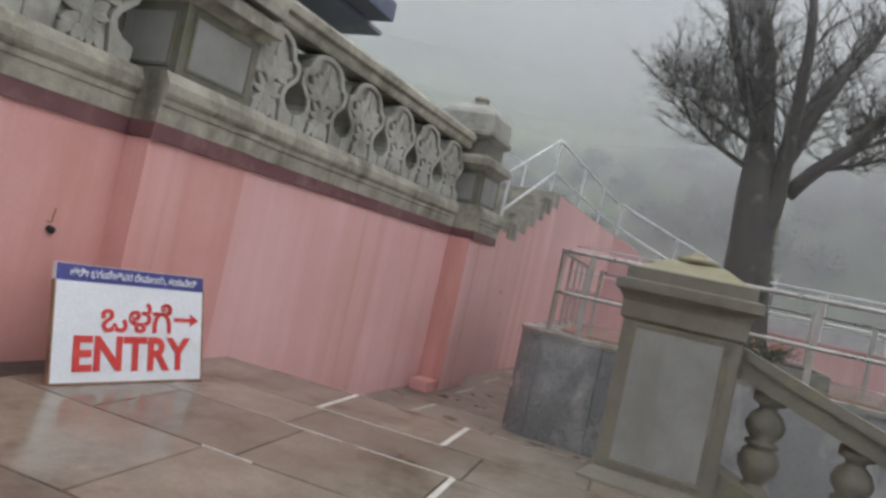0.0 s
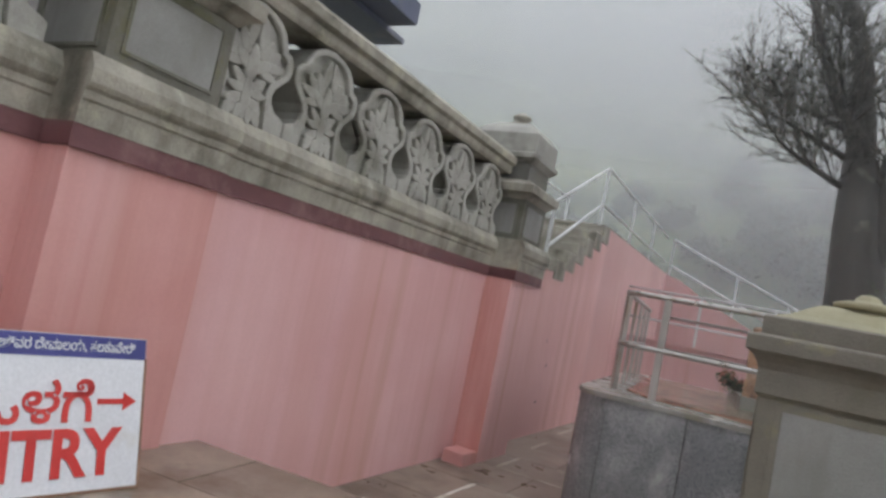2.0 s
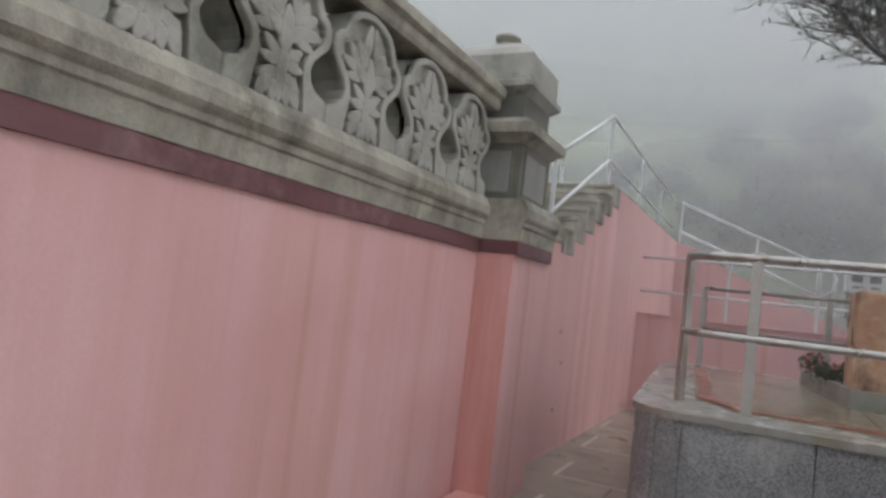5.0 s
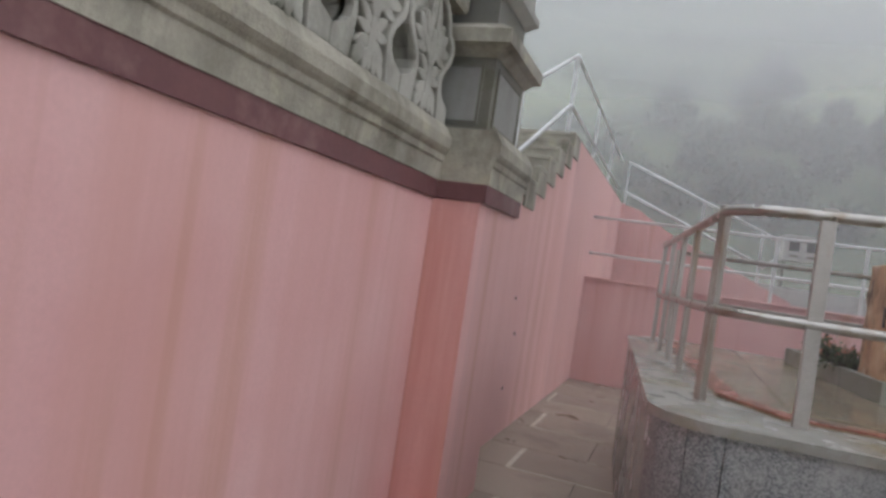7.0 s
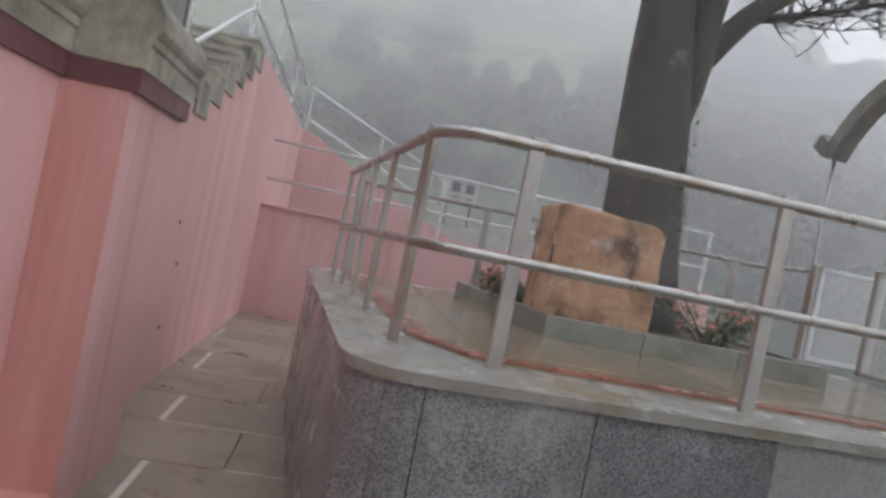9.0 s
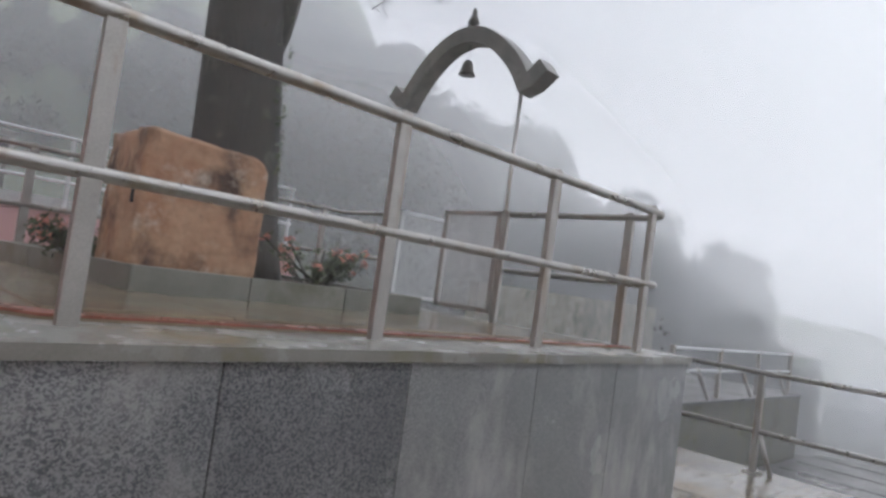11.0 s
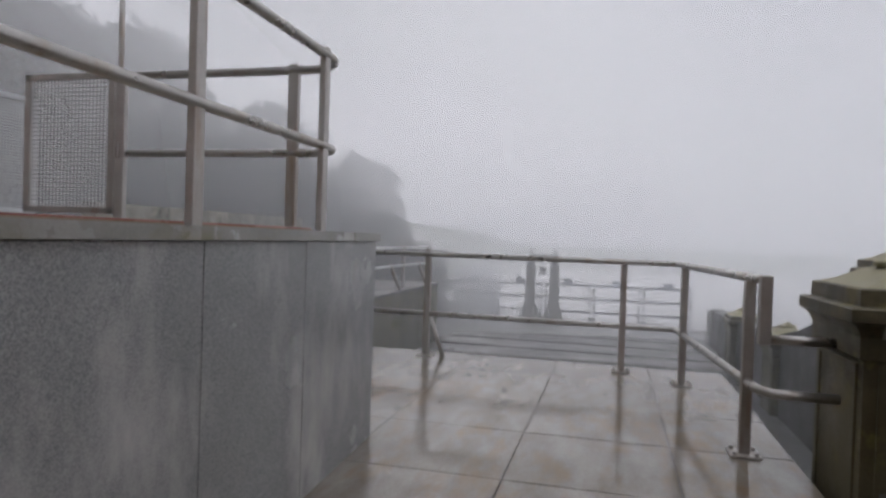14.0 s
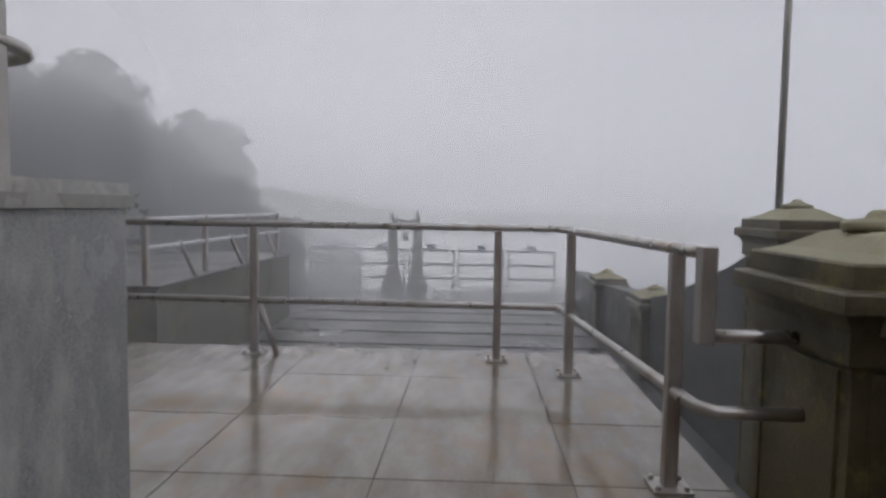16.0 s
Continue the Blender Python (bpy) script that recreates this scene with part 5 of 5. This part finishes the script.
def far_tree(x, y, z, s, k):
    thing = empty("hill_tree", (x, y, z), "dark leafy tree half lost in fog", "tree", "trees on the foggy slope")
    for nm, me in (("trunk", TRUNK), ("crown", CROWNS[k % 3])):
        ob = new(nm, me)
        ob.parent = thing
    thing.matrix_world = pose(x, y, z, 0, 0, 77 * k) @ Matrix.Diagonal((s, s, s, 1))


for k, (x, y, s) in enumerate(((23.0, 13.6, 0.42), (22.6, 15.2, 0.72), (23, 17.4, 1.0), (22, 20, 1.3), (21, 23.5, 1.55), (18, 26, 1.65), (14.5, 28, 1.7), (11, 29.5, 1.5), (7.5, 31, 1.0), (27, 17.5, 1.2),
                              (27, 22, 1.6), (24, 27, 1.9), (19, 32, 2.0), (13, 34, 2.0), (3, 33, 0.45), (0.5, 34, 0.66), (-3.2, 36, 0.38), (5.4, 34, 0.6))):
    near = 0.87 if k < 5 else 1.05
    x, y, s = -1 + (x + 1) * near, 3 + (y - 3) * near, s * min(near + 0.02, 1.0)
    far_tree(x, y, max(slope_height(x, y), -1.45) - 0.2, s, k)
rnd = random.Random(21)
clumps = []
for _ in range(70):
    x, y = rnd.uniform(-16, 15), rnd.uniform(28, 33) + abs(rnd.gauss(0, 2.2))
    clumps.append((Vector((x, y + max(0.0, x) * 0.55, slope_height(x, y + max(0.0, x) * 0.55) + 0.2)), rnd.uniform(0.8, 1.6)))
woods = new("far_bushes", leaf_quads(rnd, clumps, 110000, 0.08, 0.85))
tagged(woods, "dark bushes along the foot of the foggy hill", "bushes", kind="stuff")

# ---- paving and cladding pieces ----
FRONT = pose(-1.584, 7.4624, 0, 0, 0, 3.07)
front_edges = [0.0, 0.685, 1.495, 2.385, 3.21, 4.254]
for a0, a1 in zip(front_edges, front_edges[1:]):
    part("granite_slab", box(a0 + 0.003, a1 - 0.003, 0, 0.03, -0.012, PLAT - 0.048, 0.003), GRANITE_COARSE if a0 < 1.4 else GRANITE, platform).matrix_world = FRONT
for k in range(3):
    a0, a1 = radians(185.6 + 29.13 * k), radians(185.6 + 29.13 * (k + 1))
    bm = bmesh.new()
    ring = []
    for j in range(4):
        t = a0 + (a1 - a0) * (j + (0.03 if j == 0 else -0.03 if j == 3 else 0)) / 3
        ring.append([bm.verts.new((-1.60 + r * math.cos(t), 7.762 + r * math.sin(t), z)) for r in (0.272, 0.30) for z in (-0.012, PLAT - 0.048)])
    for p, q in zip(ring, ring[1:]):
        for i, j in ((0, 1), (1, 3), (3, 2), (2, 0)):
            bm.faces.new((p[i], p[j], q[j], q[i]))
    bm.faces.new([ring[0][i] for i in (0, 1, 3, 2)])
    bm.faces.new([ring[-1][i] for i in (0, 2, 3, 1)])
    part("granite_slab", bm, GRANITE_COARSE, platform)
left_dir = Vector((-2.27 + 1.8986, 11.55 - 7.7327, 0))
for k in range(4):
    m = pose(-1.8986, 7.7327, 0, 0, 0, math.degrees(math.atan2(left_dir.y, left_dir.x)))
    ob = part("granite_slab", add_box(bmesh.new(), left_dir.length * k / 4 + 0.003, left_dir.length * (k + 1) / 4 - 0.003, -0.028, 0.0, -0.012, PLAT - 0.048, 0.003), GRANITE_COARSE, platform)
    ob.matrix_world = m
for k in range(5):
    part("granite_slab", box(2.635, 2.665, 7.725 + k * 0.85, 7.72 + (k + 1) * 0.85, -0.012, PLAT - 0.048, 0.003), GRANITE, platform)

# platform paving: red oxide border strip and brown slabs
top = setting(part("platform_paving", slab([(-1.60, 8.30), (-1.32, 7.92), (2.40, 7.98), (2.40, 11.65), (-1.93, 11.65)], PLAT - 0.01, PLAT + 0.010), PLAT_FLOOR), "wet brown stone paving on the platform", "paving")
part("border_strip", slab([(-1.12, 7.93), (2.38, 7.985), (2.38, 8.065), (-1.12, 8.02)], PLAT + 0.006, PLAT + 0.018), TERRA, top, "red oxide border strip")
part("border_strip", slab([(-1.58, 8.30), (-1.31, 7.935), (-1.124, 7.935), (-1.124, 8.02), (-1.26, 8.06), (-1.47, 8.36)], PLAT + 0.006, PLAT + 0.018), TERRA, top)
part("border_strip", slab([(-1.58, 8.304), (-1.47, 8.364), (-1.81, 11.6), (-1.92, 11.6)], PLAT + 0.006, PLAT + 0.018), TERRA, top)
for i in range(5):
    for j in range(4):
        lay("paving_slab", top, -1.25 + i * 0.72, -1.25 + (i + 1) * 0.72, 8.18 + j * 0.85, 8.18 + (j + 1) * 0.85, PLAT + 0.016, PLAT_FLOOR, 0.006, 0.02)

# terrace tiles
tile_x = [-0.70, -0.40, 0.46, 1.33, 2.20, 3.06, 3.88, 4.80, 5.66]
tile_y = [5.26, 5.94, 6.81, 7.70, 8.60, 9.5]
for xa, xb in zip(tile_x, tile_x[1:]):
    for ya, yb in zip(tile_y, tile_y[1:]):
        if xb < 2.7 and ya > 7.65:
            continue
        lay("floor_tile", floor_terrace, xa, xb, ya, yb, LOW, TILE, 0.007, 0.03, 0.002, 0.0012)

# upper slabs, with pale grout left in the worn joints
rnd = random.Random(5)
rows_u = [-0.004, -0.68, -1.22, -1.95, -2.8, -3.6, -4.5, -5.5, -6.6, -8, -9.6, -11.9]
for r, (y1_, y0_) in enumerate(zip(rows_u, rows_u[1:])):
    edges = [-1.55, -0.98, -0.22, 0.70, 1.65, 2.38] if r == 0 else [-1.55] + [v + rnd.uniform(-0.08, 0.08) for v in ((-0.18, 0.95, 1.8) if r % 2 else (-1.0, -0.05, 0.85, 1.7))] + [2.38]
    for a0, a1 in zip(edges, edges[1:]):
        lay("slate_slab", floor_upper, a0, a1, y0_, y1_, UP, SLATE, 0.010, 0.04, 0.004, 0.0015)
bm = bmesh.new()
for xa, xb, ya, yb in ((-0.24, 0.7, -0.685, -0.673), (-0.235, -0.20, -0.66, -0.01), (0.685, 0.722, -0.66, -0.02), (-0.2, 0.95, -1.225, -1.213), (0.93, 0.965, -1.9, -1.23), (-0.2, 0.1, -1.953, -1.944)):
    add_box(bm, xa, xb, ya, yb, UP - 0.01, UP + 0.0025)
part("grout_line", bm, GROUT, floor_upper, "pale cement grout")
# passage slabs, with white grout left in some joints
rows_y = [5.2, 6.0, 6.85, 7.73, 8.65, 9.40, 10.18, 10.93, 11.84, 12.70, 13.5, 14.25, 15.1, 15.9]
grout_bm = bmesh.new()
for r, (ya, yb) in enumerate(zip(rows_y, rows_y[1:])):
    xj = -2.78 - 0.085 * (ya - 7.0) if r % 2 == 0 else -2.45
    lay("passage_slab", floor_passage, -3.44, xj, ya, yb, LOW, SLATE_LOW, 0.010, 0.03, 0.003)
    lay("passage_slab", floor_passage, xj, -1.84, ya, yb, LOW, SLATE_LOW, 0.010, 0.03, 0.003)
    if ya < 7.4:
        lay("passage_slab", floor_passage, -1.84, -0.72, ya, min(yb, 7.55), LOW, SLATE_LOW, 0.010, 0.03, 0.003)
    if ya > 6.8:
        add_box(grout_bm, xj, -1.9, ya - 0.009, ya + 0.009, LOW - 0.01, LOW + 0.002)
        if r % 2 == 0:
            add_box(grout_bm, xj - 0.022, xj + 0.022, ya, yb - 0.03, LOW - 0.01, LOW + 0.003)
part("grout_line", grout_bm, GROUT, floor_passage, "white cement grout")
